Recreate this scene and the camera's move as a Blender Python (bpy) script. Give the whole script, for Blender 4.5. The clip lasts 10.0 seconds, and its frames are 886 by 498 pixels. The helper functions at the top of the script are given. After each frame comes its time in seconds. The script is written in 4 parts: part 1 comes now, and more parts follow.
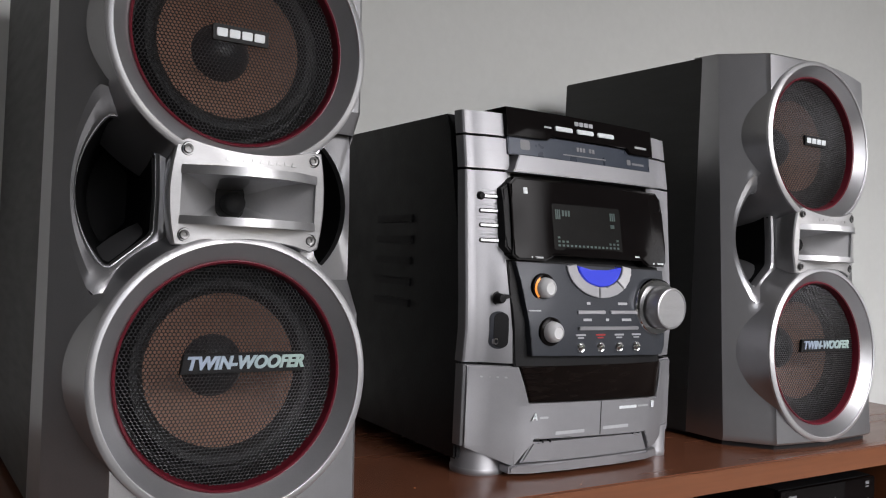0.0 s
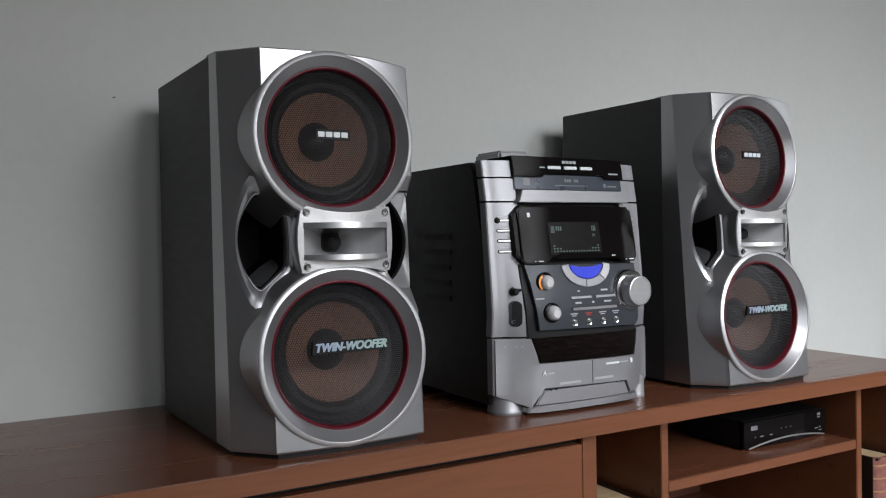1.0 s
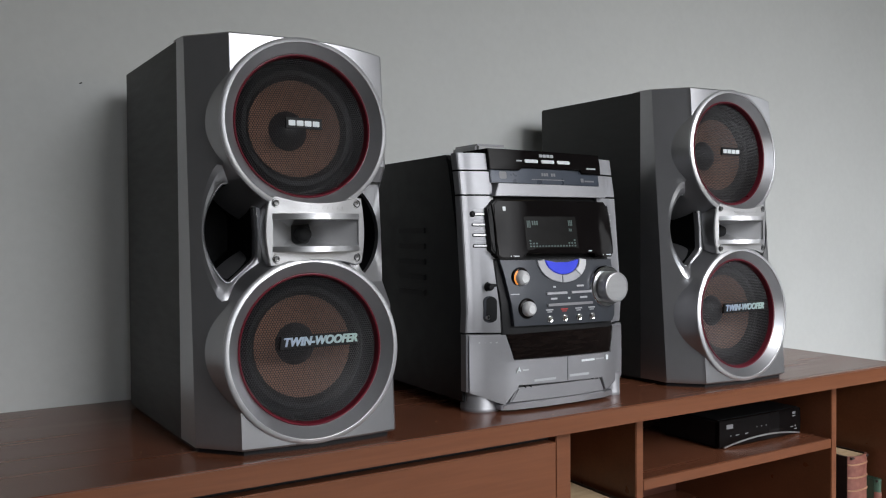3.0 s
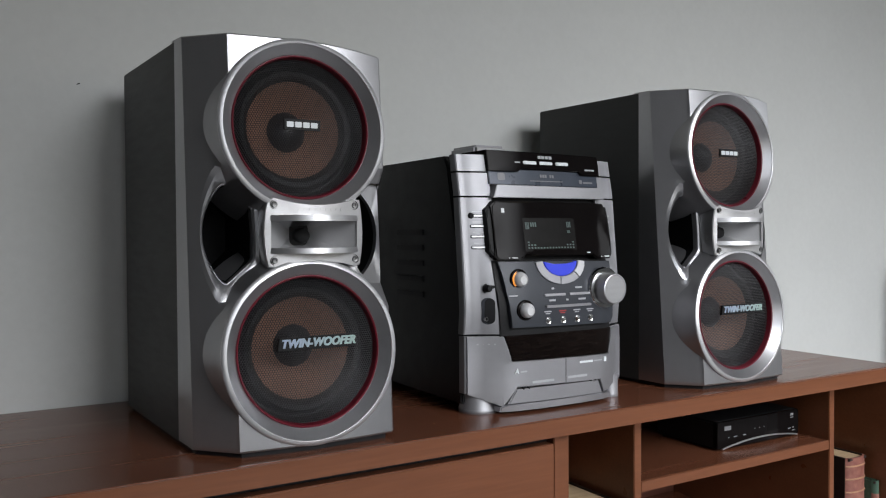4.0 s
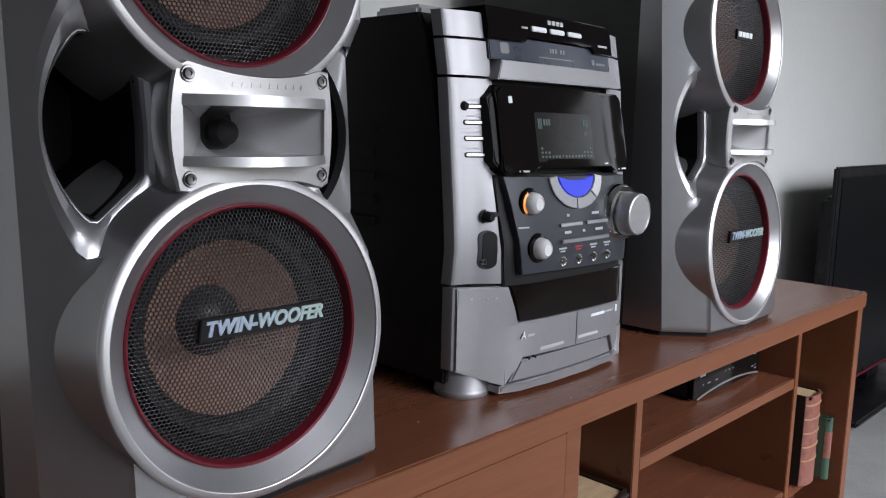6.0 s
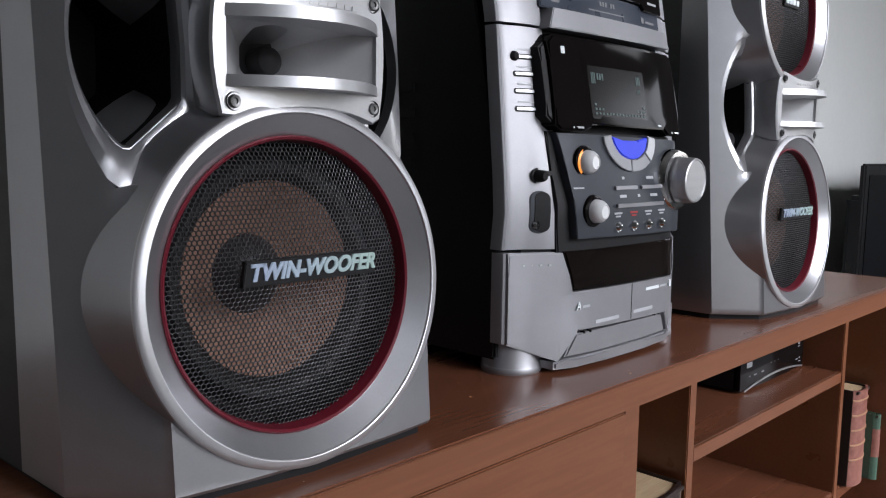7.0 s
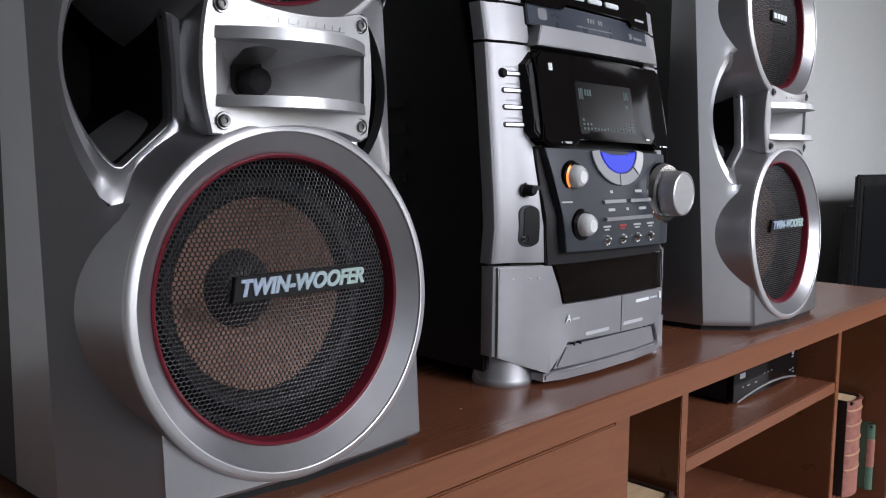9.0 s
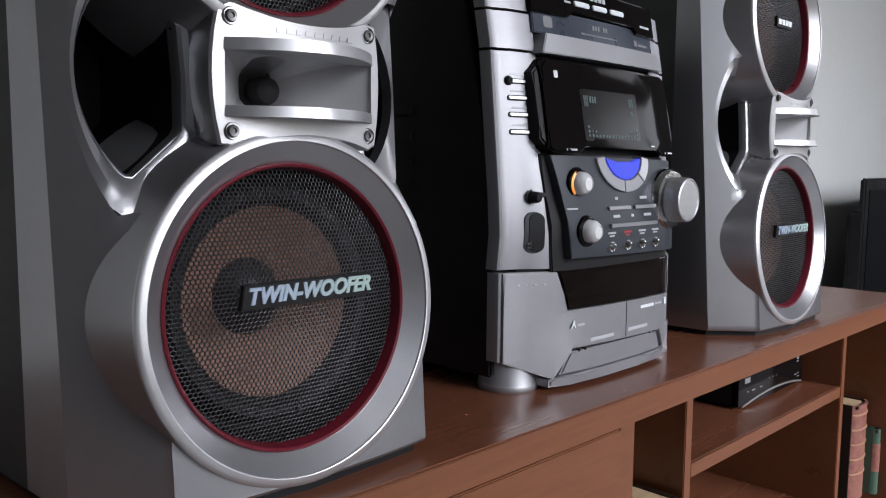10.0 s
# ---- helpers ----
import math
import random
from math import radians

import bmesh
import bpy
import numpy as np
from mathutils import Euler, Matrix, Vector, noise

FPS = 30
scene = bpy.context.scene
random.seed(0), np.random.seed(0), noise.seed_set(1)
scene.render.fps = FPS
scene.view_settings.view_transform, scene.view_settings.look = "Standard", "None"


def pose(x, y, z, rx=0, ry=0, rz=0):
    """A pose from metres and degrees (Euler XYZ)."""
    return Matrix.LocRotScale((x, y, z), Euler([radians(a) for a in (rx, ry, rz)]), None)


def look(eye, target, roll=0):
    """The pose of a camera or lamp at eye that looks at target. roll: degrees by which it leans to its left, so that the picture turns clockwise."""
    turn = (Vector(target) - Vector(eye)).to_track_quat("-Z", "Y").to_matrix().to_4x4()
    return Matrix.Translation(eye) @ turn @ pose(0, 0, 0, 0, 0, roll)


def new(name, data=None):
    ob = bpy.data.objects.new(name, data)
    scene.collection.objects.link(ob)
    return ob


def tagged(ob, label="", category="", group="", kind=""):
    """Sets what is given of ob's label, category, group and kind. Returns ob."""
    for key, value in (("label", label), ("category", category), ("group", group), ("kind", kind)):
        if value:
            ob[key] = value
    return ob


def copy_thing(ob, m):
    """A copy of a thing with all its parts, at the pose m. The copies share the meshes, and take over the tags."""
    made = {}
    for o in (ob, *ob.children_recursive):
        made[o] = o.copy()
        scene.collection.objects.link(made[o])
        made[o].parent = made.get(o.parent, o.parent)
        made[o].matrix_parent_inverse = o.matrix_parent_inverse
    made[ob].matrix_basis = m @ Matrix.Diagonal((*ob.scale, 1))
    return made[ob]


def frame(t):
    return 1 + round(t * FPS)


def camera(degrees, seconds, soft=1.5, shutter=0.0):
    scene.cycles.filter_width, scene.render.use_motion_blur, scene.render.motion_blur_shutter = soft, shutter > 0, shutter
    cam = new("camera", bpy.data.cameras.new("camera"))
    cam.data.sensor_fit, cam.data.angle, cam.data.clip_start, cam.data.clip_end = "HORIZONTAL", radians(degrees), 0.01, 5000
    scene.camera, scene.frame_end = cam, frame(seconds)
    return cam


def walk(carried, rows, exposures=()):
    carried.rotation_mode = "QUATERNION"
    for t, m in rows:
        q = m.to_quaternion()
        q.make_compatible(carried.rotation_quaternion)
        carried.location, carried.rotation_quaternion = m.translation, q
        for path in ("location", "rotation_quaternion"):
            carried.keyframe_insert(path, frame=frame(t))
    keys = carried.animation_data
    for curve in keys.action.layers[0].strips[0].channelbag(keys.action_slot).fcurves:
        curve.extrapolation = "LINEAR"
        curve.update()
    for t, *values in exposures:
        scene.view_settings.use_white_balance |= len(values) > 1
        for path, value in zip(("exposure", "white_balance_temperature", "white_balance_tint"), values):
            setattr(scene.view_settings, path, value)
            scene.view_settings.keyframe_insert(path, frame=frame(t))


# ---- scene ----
cam = camera(56.5, 10.0, 1.15)
PATH = [
    (0, (-0.405, -0.574, 0.606), (0.654, 1.123, 0.619), 2.7),
    (0.3, (-0.45, -0.686, 0.623), (0.569, 1.034, 0.575), 0.8),
    (0.5, (-0.497, -0.738, 0.614), (0.498, 0.996, 0.563), -0.4),
    (0.7, (-0.529, -0.787, 0.627), (0.461, 0.95, 0.572), -1.2),
    (1, (-0.562, -0.832, 0.641), (0.429, 0.905, 0.608), -1.0),
    (1.5, (-0.55, -0.837, 0.641), (0.415, 0.915, 0.61), -1.1),
    (2, (-0.545, -0.829, 0.641), (0.438, 0.912, 0.608), -0.6),
    (2.5, (-0.545, -0.823, 0.637), (0.474, 0.898, 0.595), -0.5),
    (4, (-0.545, -0.819, 0.639), (0.489, 0.892, 0.597), -0.3),
    (4.5, (-0.545, -0.819, 0.639), (0.491, 0.891, 0.601), -0.3),
    (5, (-0.544, -0.815, 0.636), (0.497, 0.892, 0.601), -0.3),
    (5.3, (-0.533, -0.743, 0.621), (0.572, 0.924, 0.586), -0.3),
    (5.5, (-0.517, -0.637, 0.597), (0.801, 0.865, 0.512), -0.2),
    (5.7, (-0.507, -0.524, 0.599), (0.883, 0.907, 0.46), 0.9),
    (6, (-0.488, -0.439, 0.644), (0.931, 0.938, 0.343), 1.4),
    (6.2, (-0.472, -0.397, 0.603), (0.939, 0.988, 0.302), 1.6),
    (7.3, (-0.483, -0.382, 0.588), (0.947, 0.999, 0.364), 0.6),
    (7.5, (-0.483, -0.382, 0.587), (0.948, 0.998, 0.364), 0.6),
    (8, (-0.479, -0.386, 0.588), (0.955, 0.991, 0.369), 0.6),
    (8.5, (-0.481, -0.39, 0.591), (0.947, 0.993, 0.375), 0.6),
    (9, (-0.482, -0.394, 0.592), (0.943, 0.993, 0.381), 0.5),
    (9.5, (-0.484, -0.395, 0.594), (0.936, 0.997, 0.386), 0.5),
    (10, (-0.485, -0.396, 0.596), (0.932, 1.0, 0.389), 0.5),
]
# stops, kelvin and tint of the camera's picture
EXPOSURES = [(0, -0.14, 6950, 14), (0.5, -0.08, 6750, 10.5), (1, -0.22, 6700, 10), (5, -0.22, 6700, 10), (5.5, -0.18, 6650, 12), (6.2, 0.02, 6500, 13), (10, 0.02, 6500, 14)]
walk(cam, [(t, look(eye, target, roll)) for t, eye, target, roll in PATH], EXPOSURES)

# ---- world and light ----
H = 0.42            # height of the cabinet top
WALL = 0.318        # face of the wall behind the cabinet
ROOM = (-4.5, 4.0, -2.8, 2.75)  # left, right, front wall, ceiling height
WIN = (-0.10, 1.95, 0.60, 2.2)    # window in the front wall: left, right, sill, head
WIN3 = (-1.30, -0.45, 0.10, 2.1)  # added glazed door in the front wall, out of view, lights the left side
WIN2 = (-2.45, -1.35, 0.55, 1.75)  # assumed window in the right wall, out of view: from y, to y, sill, head

world = bpy.data.worlds.new("world")
scene.world = world
world.use_nodes = True
wn = world.node_tree.nodes
sky = wn.new("ShaderNodeTexSky")
sky.sky_type = "NISHITA"
sky.sun_disc = False
sky.sun_elevation, sky.sun_rotation = radians(40), radians(150)
wn["Background"].inputs["Strength"].default_value = 0.12
world.node_tree.links.new(sky.outputs["Color"], wn["Background"].inputs["Color"])


def area_lamp(name, m, sx, sy, watts, colour, spread=180):
    data = bpy.data.lights.new(name, "AREA")
    data.shape, data.size, data.size_y, data.energy, data.color = "RECTANGLE", sx, sy, watts, colour
    data.spread = radians(spread)
    ob = new(name, data)
    ob.matrix_world = m
    return ob


# daylight that comes in by the window opening
area_lamp("offscreen_window_daylight", look(((WIN[0] + WIN[1]) / 2, ROOM[2] - 0.05, (WIN[2] + WIN[3]) / 2), (0.85, 0.3, -0.85)),
          WIN[1] - WIN[0], WIN[3] - WIN[2], 41, (0.915, 0.945, 1.0), 68)
# fill for the left side, through the added glazed door
area_lamp("offscreen_window_daylight", look(((WIN3[0] + WIN3[1]) / 2, ROOM[2] - 0.05, (WIN3[2] + WIN3[3]) / 2), (-0.6, 0.3, 0.2)),
          WIN3[1] - WIN3[0], WIN3[3] - WIN3[2], 4.5, (0.915, 0.945, 1.0), 120)
# side light added through the assumed right-hand window
area_lamp("offscreen_window_daylight", look((ROOM[1] + 0.05, (WIN2[0] + WIN2[1]) / 2, (WIN2[2] + WIN2[3]) / 2), (0.5, 0, 0.3)),
          WIN2[1] - WIN2[0], WIN2[3] - WIN2[2], 15, (0.92, 0.95, 1.0))

# ---- materials ----


def material(name, colour, rough=0.5, metal=0.0, grain=0.0, scale=60.0, stretch=(1, 1, 1), bump=0.0, colour2=None, coat=0.0, wear=0.0, spec=0.5):
    """A surface with a fine grain and broad unevenness. grain: how far the colour varies, wear: how far the gloss does."""
    mat = bpy.data.materials.new(name)
    mat.use_nodes = True
    nt = mat.node_tree
    b = nt.nodes["Principled BSDF"]
    b.inputs["Base Color"].default_value = (*colour, 1)
    b.inputs["Roughness"].default_value = rough
    b.inputs["Metallic"].default_value = metal
    b.inputs["Coat Weight"].default_value = coat
    b.inputs["Coat Roughness"].default_value = 0.08
    b.inputs["Specular IOR Level"].default_value = spec
    co = nt.nodes.new("ShaderNodeTexCoord")
    mp = nt.nodes.new("ShaderNodeMapping")
    mp.inputs["Scale"].default_value = stretch
    nt.links.new(co.outputs["Object"], mp.inputs["Vector"])
    fine = nt.nodes.new("ShaderNodeTexNoise")
    fine.inputs["Scale"].default_value = scale
    fine.inputs["Detail"].default_value = 6
    broad = nt.nodes.new("ShaderNodeTexNoise")
    broad.inputs["Scale"].default_value = scale * 0.09
    broad.inputs["Detail"].default_value = 3
    for n in (fine, broad):
        nt.links.new(mp.outputs["Vector"], n.inputs["Vector"])
    if grain or colour2:
        mix = nt.nodes.new("ShaderNodeMath")
        mix.operation = "MULTIPLY_ADD"
        mix.inputs[1].default_value = 0.5
        nt.links.new(fine.outputs["Fac"], mix.inputs[0])
        half = nt.nodes.new("ShaderNodeMath")
        half.operation = "MULTIPLY"
        half.inputs[1].default_value = 0.5
        nt.links.new(broad.outputs["Fac"], half.inputs[0])
        nt.links.new(half.outputs[0], mix.inputs[2])
        ramp = nt.nodes.new("ShaderNodeValToRGB")
        lo = colour2 or tuple(c * (1 - grain) for c in colour)
        hi = colour if colour2 else tuple(min(1, c * (1 + grain)) for c in colour)
        ramp.color_ramp.elements[0].position, ramp.color_ramp.elements[1].position = 0.36, 0.64
        ramp.color_ramp.elements[0].color, ramp.color_ramp.elements[1].color = (*lo, 1), (*hi, 1)
        nt.links.new(mix.outputs[0], ramp.inputs["Fac"])
        nt.links.new(ramp.outputs["Color"], b.inputs["Base Color"])
    if wear:
        mr = nt.nodes.new("ShaderNodeMapRange")
        mr.inputs["From Min"].default_value, mr.inputs["From Max"].default_value = 0.3, 0.7
        mr.inputs["To Min"].default_value, mr.inputs["To Max"].default_value = max(0.02, rough - wear), min(1, rough + wear)
        nt.links.new(broad.outputs["Fac"], mr.inputs["Value"])
        nt.links.new(mr.outputs["Result"], b.inputs["Roughness"])
    if bump:
        bp = nt.nodes.new("ShaderNodeBump")
        bp.inputs["Strength"].default_value = bump
        bp.inputs["Distance"].default_value = 0.001
        nt.links.new(fine.outputs["Fac"], bp.inputs["Height"])
        nt.links.new(bp.outputs["Normal"], b.inputs["Normal"])
    return mat


def glowing(name, colour, strength):
    mat = material(name, colour, 0.4)
    b = mat.node_tree.nodes["Principled BSDF"]
    b.inputs["Emission Color"].default_value = (*colour, 1)
    b.inputs["Emission Strength"].default_value = strength
    return mat


SILVER = material("silver_paint", (0.42, 0.42, 0.435), 0.30, 0.85, 0.03, 900, bump=0.03)
SATIN = material("satin_silver", (0.315, 0.315, 0.33), 0.5, 0.75, 0.03, 900, bump=0.02)
ALLOY = material("brushed_alloy", (0.52, 0.52, 0.53), 0.42, 0.9, 0.05, 300, (1, 8, 8), 0.03)
HORN = material("satin_horn_paint", (0.52, 0.52, 0.53), 0.45, 0.45, 0.03, 600, bump=0.02)
# the lip's highlight is lifted into its base colour, well above SILVER
LIP = material("silver_lip_highlight_lifted", (0.66, 0.66, 0.675), 0.38, 0.8, 0.03, 900)
DIAL = material("bright_dial_metal", (0.84, 0.84, 0.85), 0.27, 0.35, 0.03, 400)
STEEL = material("dull_steel", (0.17, 0.17, 0.17), 0.4, 0.9, 0.1, 400)
CHROME = material("chrome", (0.8, 0.8, 0.8), 0.1, 1.0, 0.03, 200)
GUNMETAL = material("gunmetal_plastic", (0.031, 0.035, 0.044), 0.42, 0.2, 0.06, 700, bump=0.05, wear=0.05)
BLUESLATE = material("slate_plastic", (0.045, 0.055, 0.075), 0.3, 0.2, 0.06, 400, wear=0.05)
VINYL = material("dark_vinyl", (0.044, 0.045, 0.044), 0.5, 0.0, 0.12, 260, (1, 1, 6), 0.12, wear=0.04, spec=0.3)
BODY = material("black_steel_body", (0.007, 0.007, 0.008), 0.42, 0.0, 0.2, 500, bump=0.15, wear=0.06, spec=0.22)
MATT = material("matt_black_plastic", (0.008, 0.008, 0.009), 0.55, 0.0, 0.2, 500, bump=0.1, spec=0.25)
PORT = material("black_port_plastic", (0.004, 0.004, 0.0045), 0.7, 0.0, 0.2, 300, bump=0.1, spec=0.15)
PIANO = material("gloss_black_plastic", (0.006, 0.005, 0.005), 0.08, 0.0, 0.1, 40, wear=0.02, spec=0.07)
SMOKE = material("smoked_window", (0.010, 0.007, 0.006), 0.08, 0.0, 0.3, 45, (1, 1, 7), colour2=(0.003, 0.002, 0.002), wear=0.03, spec=0.18)
LCD = material("display_glass", (0.013, 0.0125, 0.012), 0.22, 0.0, 0.12, 80, wear=0.05, spec=0.2)
RED = material("red_ring_plastic", (0.13, 0.008, 0.018), 0.32, 0.1, 0.1, 300, wear=0.05)
MESH = material("perforated_steel", (0.055, 0.055, 0.058), 0.36, 0.8, 0.2, 300, wear=0.06)
CONE = material("brown_paper_cone", (0.34, 0.19, 0.135), 0.7, 0.0, 0.14, 500, bump=0.4, colour2=(0.27, 0.15, 0.105))
RUBBER = material("black_rubber", (0.006, 0.006, 0.007), 0.65, 0.0, 0.2, 300, bump=0.1)
CAP = material("dust_cap", (0.016, 0.017, 0.021), 0.45, 0.0, 0.2, 400, bump=0.1)
WHITE = material("white_print", (0.70, 0.74, 0.76), 0.4, 0.0, 0.04, 200)
GREYPRINT = material("grey_print", (0.42, 0.43, 0.45), 0.45, 0.0, 0.05, 200)
DIMPRINT = material("dim_grey_print", (0.19, 0.19, 0.20), 0.5, 0.0, 0.05, 200)
REDPRINT = material("red_print", (0.35, 0.03, 0.03), 0.45, 0.0, 0.05, 200)
BLUE = glowing("blue_lamp", (0.014, 0.032, 0.52), 0.38)
AMBER = glowing("amber_lamp", (1.0, 0.35, 0.06), 0.7)
TEAL = glowing("display_segments", (0.06, 0.095, 0.09), 0.03)
WOODTOP = material("mahogany_veneer_top", (0.165, 0.059, 0.030), 0.25, 0.0, 0.2, 55, (0.35, 7, 7), 0.03, colour2=(0.120, 0.044, 0.024), wear=0.04, spec=0.5)
WOODFRONT = material("mahogany_veneer_front", (0.185, 0.066, 0.029), 0.34, 0.0, 0.2, 40, (0.35, 6, 7), 0.06, colour2=(0.145, 0.050, 0.022), wear=0.07, spec=0.45)
# plinth and back panel: darker mahogany than the top and front
WOODIN = material("mahogany_veneer_inside_darker", (0.10, 0.035, 0.022), 0.45, 0.0, 0.2, 45, (0.4, 5, 7), 0.06, colour2=(0.10, 0.034, 0.021), wear=0.06)
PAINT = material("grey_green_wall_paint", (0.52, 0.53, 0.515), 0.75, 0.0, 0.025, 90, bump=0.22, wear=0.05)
# out-of-view walls: PAINT made darker to hold down the bounced light
DIMPAINT = material("unseen_wall_paint_darkened", (0.42, 0.425, 0.415), 0.75, 0.0, 0.03, 90, bump=0.22, wear=0.05)
CEIL = material("pale_ceiling_paint", (0.60, 0.60, 0.59), 0.85, 0.0, 0.02, 90, bump=0.2)
TILE = material("pale_floor_tile", (0.52, 0.54, 0.56), 0.28, 0.0, 0.06, 9, bump=0.03, wear=0.06)
GROUT = material("tile_grout", (0.20, 0.20, 0.20), 0.9, 0.0, 0.1, 200, bump=0.3)
LEATHER = material("red_leather", (0.27, 0.115, 0.085), 0.45, 0.0, 0.3, 120, bump=0.4, colour2=(0.17, 0.06, 0.046), wear=0.1)
DARKCOVER = material("dark_book_cover", (0.022, 0.012, 0.010), 0.5, 0.0, 0.2, 150, bump=0.3)
PAGES = material("aged_paper_edge", (0.52, 0.38, 0.23), 0.8, 0.0, 0.15, 60, (1, 18, 1), 0.5, colour2=(0.40, 0.28, 0.16))
GREEN = material("green_cloth", (0.04, 0.085, 0.055), 0.7, 0.0, 0.2, 300, bump=0.3)
GILT = material("gilt_line", (0.46, 0.26, 0.16), 0.4, 0.4, 0.2, 300)
TVBLACK = material("tv_black_plastic", (0.005, 0.005, 0.006), 0.35, 0.0, 0.2, 200, wear=0.08, spec=0.2)
TVSCREEN = material("tv_screen", (0.004, 0.004, 0.005), 0.28, 0.0, 0.1, 60, spec=0.12)
FRAMEWHITE = material("white_window_frame", (0.75, 0.75, 0.74), 0.4, 0.0, 0.03, 100)



def foil(name, left, right, x0, x1):
    """Shiny printed foil, its gleam painted as a tint from one colour to another along the letters."""
    mat = material(name, left, 0.3, 0.35, 0.03, 300)
    nt = mat.node_tree
    co = nt.nodes.new("ShaderNodeTexCoord")
    sep = nt.nodes.new("ShaderNodeSeparateXYZ")
    nt.links.new(co.outputs["Generated"], sep.inputs[0])
    ramp = nt.nodes.new("ShaderNodeValToRGB")
    ramp.color_ramp.elements[0].position, ramp.color_ramp.elements[1].position = x0, x1
    ramp.color_ramp.elements[0].color, ramp.color_ramp.elements[1].color = (*left, 1), (*right, 1)
    nt.links.new(sep.outputs["X"], ramp.inputs["Fac"])
    nt.links.new(ramp.outputs["Color"], nt.nodes["Principled BSDF"].inputs["Base Color"])
    return mat


# the letters' blue-green reflection is held fixed in the base colour
FOIL = foil("silver_foil_painted_gleam", (0.44, 0.52, 0.66), (0.46, 0.60, 0.57), 0.1, 0.9)

# ---- building helpers ----


def part(name, bm, mat, parent=None, label="", smooth=True):
    """One mesh from a bmesh, under a thing or a part."""
    bmesh.ops.recalc_face_normals(bm, faces=bm.faces)
    me = bpy.data.meshes.new(name)
    bm.to_mesh(me)
    bm.free()
    me.materials.append(mat)
    if smooth:
        me.polygons.foreach_set("use_smooth", [True] * len(me.polygons))
        me.set_sharp_from_angle(angle=radians(32))
    ob = new(name, me)
    if parent:
        ob.parent = parent
    if label:
        ob["label"] = label
    return ob


def thing(name, label, category, at=(0, 0, 0), group="", kind=""):
    ob = new(name)
    ob.empty_display_size = 0.05
    ob.location = at
    return tagged(ob, label, category, group, kind)


def box(x0, x1, y0, y1, z0, z1, b=0.0015, seg=2):
    bm = bmesh.new()
    bmesh.ops.create_cube(bm, size=1)
    for v in bm.verts:
        v.co = Vector(((x0 + x1) / 2 + v.co.x * (x1 - x0), (y0 + y1) / 2 + v.co.y * (y1 - y0), (z0 + z1) / 2 + v.co.z * (z1 - z0)))
    if b:
        bmesh.ops.bevel(bm, geom=list(bm.edges), offset=b, segments=seg, affect="EDGES", clamp_overlap=True)
    return bm


def add(bm, other):
    """Joins the second bmesh into the first."""
    me = bpy.data.meshes.new("joined")
    other.to_mesh(me)
    other.free()
    bm.from_mesh(me)
    bpy.data.meshes.remove(me)
    return bm


def lathe(profile, cx=0.0, cy=0.0, cz=0.0, n=72):
    """Turns rows of (radius, y) round an axis along y."""
    bm = bmesh.new()
    rings = []
    for r, y in profile:
        if r < 1e-6:
            rings.append([bm.verts.new((cx, cy + y, cz))])
        else:
            rings.append([bm.verts.new((cx + r * math.cos(2 * math.pi * k / n), cy + y, cz + r * math.sin(2 * math.pi * k / n))) for k in range(n)])
    for a, c in zip(rings, rings[1:]):
        for k in range(n):
            p, q = (k, (k + 1) % n)
            if len(a) == 1 and len(c) > 1:
                bm.faces.new((a[0], c[p], c[q]))
            elif len(c) == 1 and len(a) > 1:
                bm.faces.new((a[p], a[q], c[0]))
            elif len(a) > 1:
                bm.faces.new((a[p], a[q], c[q], c[p]))
    return bm


def slab(poly, warp, proud=0.0, thick=0.004, step=0.02, bevel=0.0008):
    """A panel: an outline in x and z, laid on the surface y = warp(x, z), standing proud of it."""
    bm = bmesh.new()
    bm.faces.new([bm.verts.new((x, 0, z)) for x, z in poly])
    xs, zs = [p[0] for p in poly], [p[1] for p in poly]
    for axis, lo, hi in ((0, min(xs), max(xs)), (2, min(zs), max(zs))):
        k = int((hi - lo) / step)
        for i in range(1, k + 1):
            at = lo + (hi - lo) * i / (k + 1)
            co, no = [0, 0, 0], [0, 0, 0]
            co[axis], no[axis] = at, 1
            bmesh.ops.bisect_plane(bm, geom=bm.verts[:] + bm.edges[:] + bm.faces[:], plane_co=co, plane_no=no, dist=1e-6)
    front = bm.faces[:]
    made = bmesh.ops.extrude_face_region(bm, geom=front)
    back = [g for g in made["geom"] if isinstance(g, bmesh.types.BMVert)]
    back_set = set(back)
    for v in bm.verts:
        y = warp(v.co.x, v.co.z)
        v.co.y = y + thick if v in back_set else y - proud
    if bevel:
        rim = [e for e in bm.edges if len(e.link_faces) == 2 and not (e.verts[0] in back_set and e.verts[1] in back_set)
               and (e.verts[0] not in back_set and e.verts[1] not in back_set)
               and e.link_faces[0].normal.length >= 0 and any(any(w in back_set for w in f.verts) for f in e.link_faces)]
        bmesh.ops.bevel(bm, geom=rim, offset=bevel, segments=2, affect="EDGES", clamp_overlap=True)
    return bm


def rounded(x0, x1, z0, z1, r, n=5):
    """The outline of a rectangle with round corners."""
    r = min(r, (x1 - x0) / 2 - 1e-5, (z1 - z0) / 2 - 1e-5)
    out = []
    for cx, cz, a in ((x1 - r, z1 - r, 0), (x0 + r, z1 - r, 90), (x0 + r, z0 + r, 180), (x1 - r, z0 + r, 270)):
        out += [(cx + r * math.cos(radians(a + 90 * k / n)), cz + r * math.sin(radians(a + 90 * k / n))) for k in range(n + 1)]
    return out


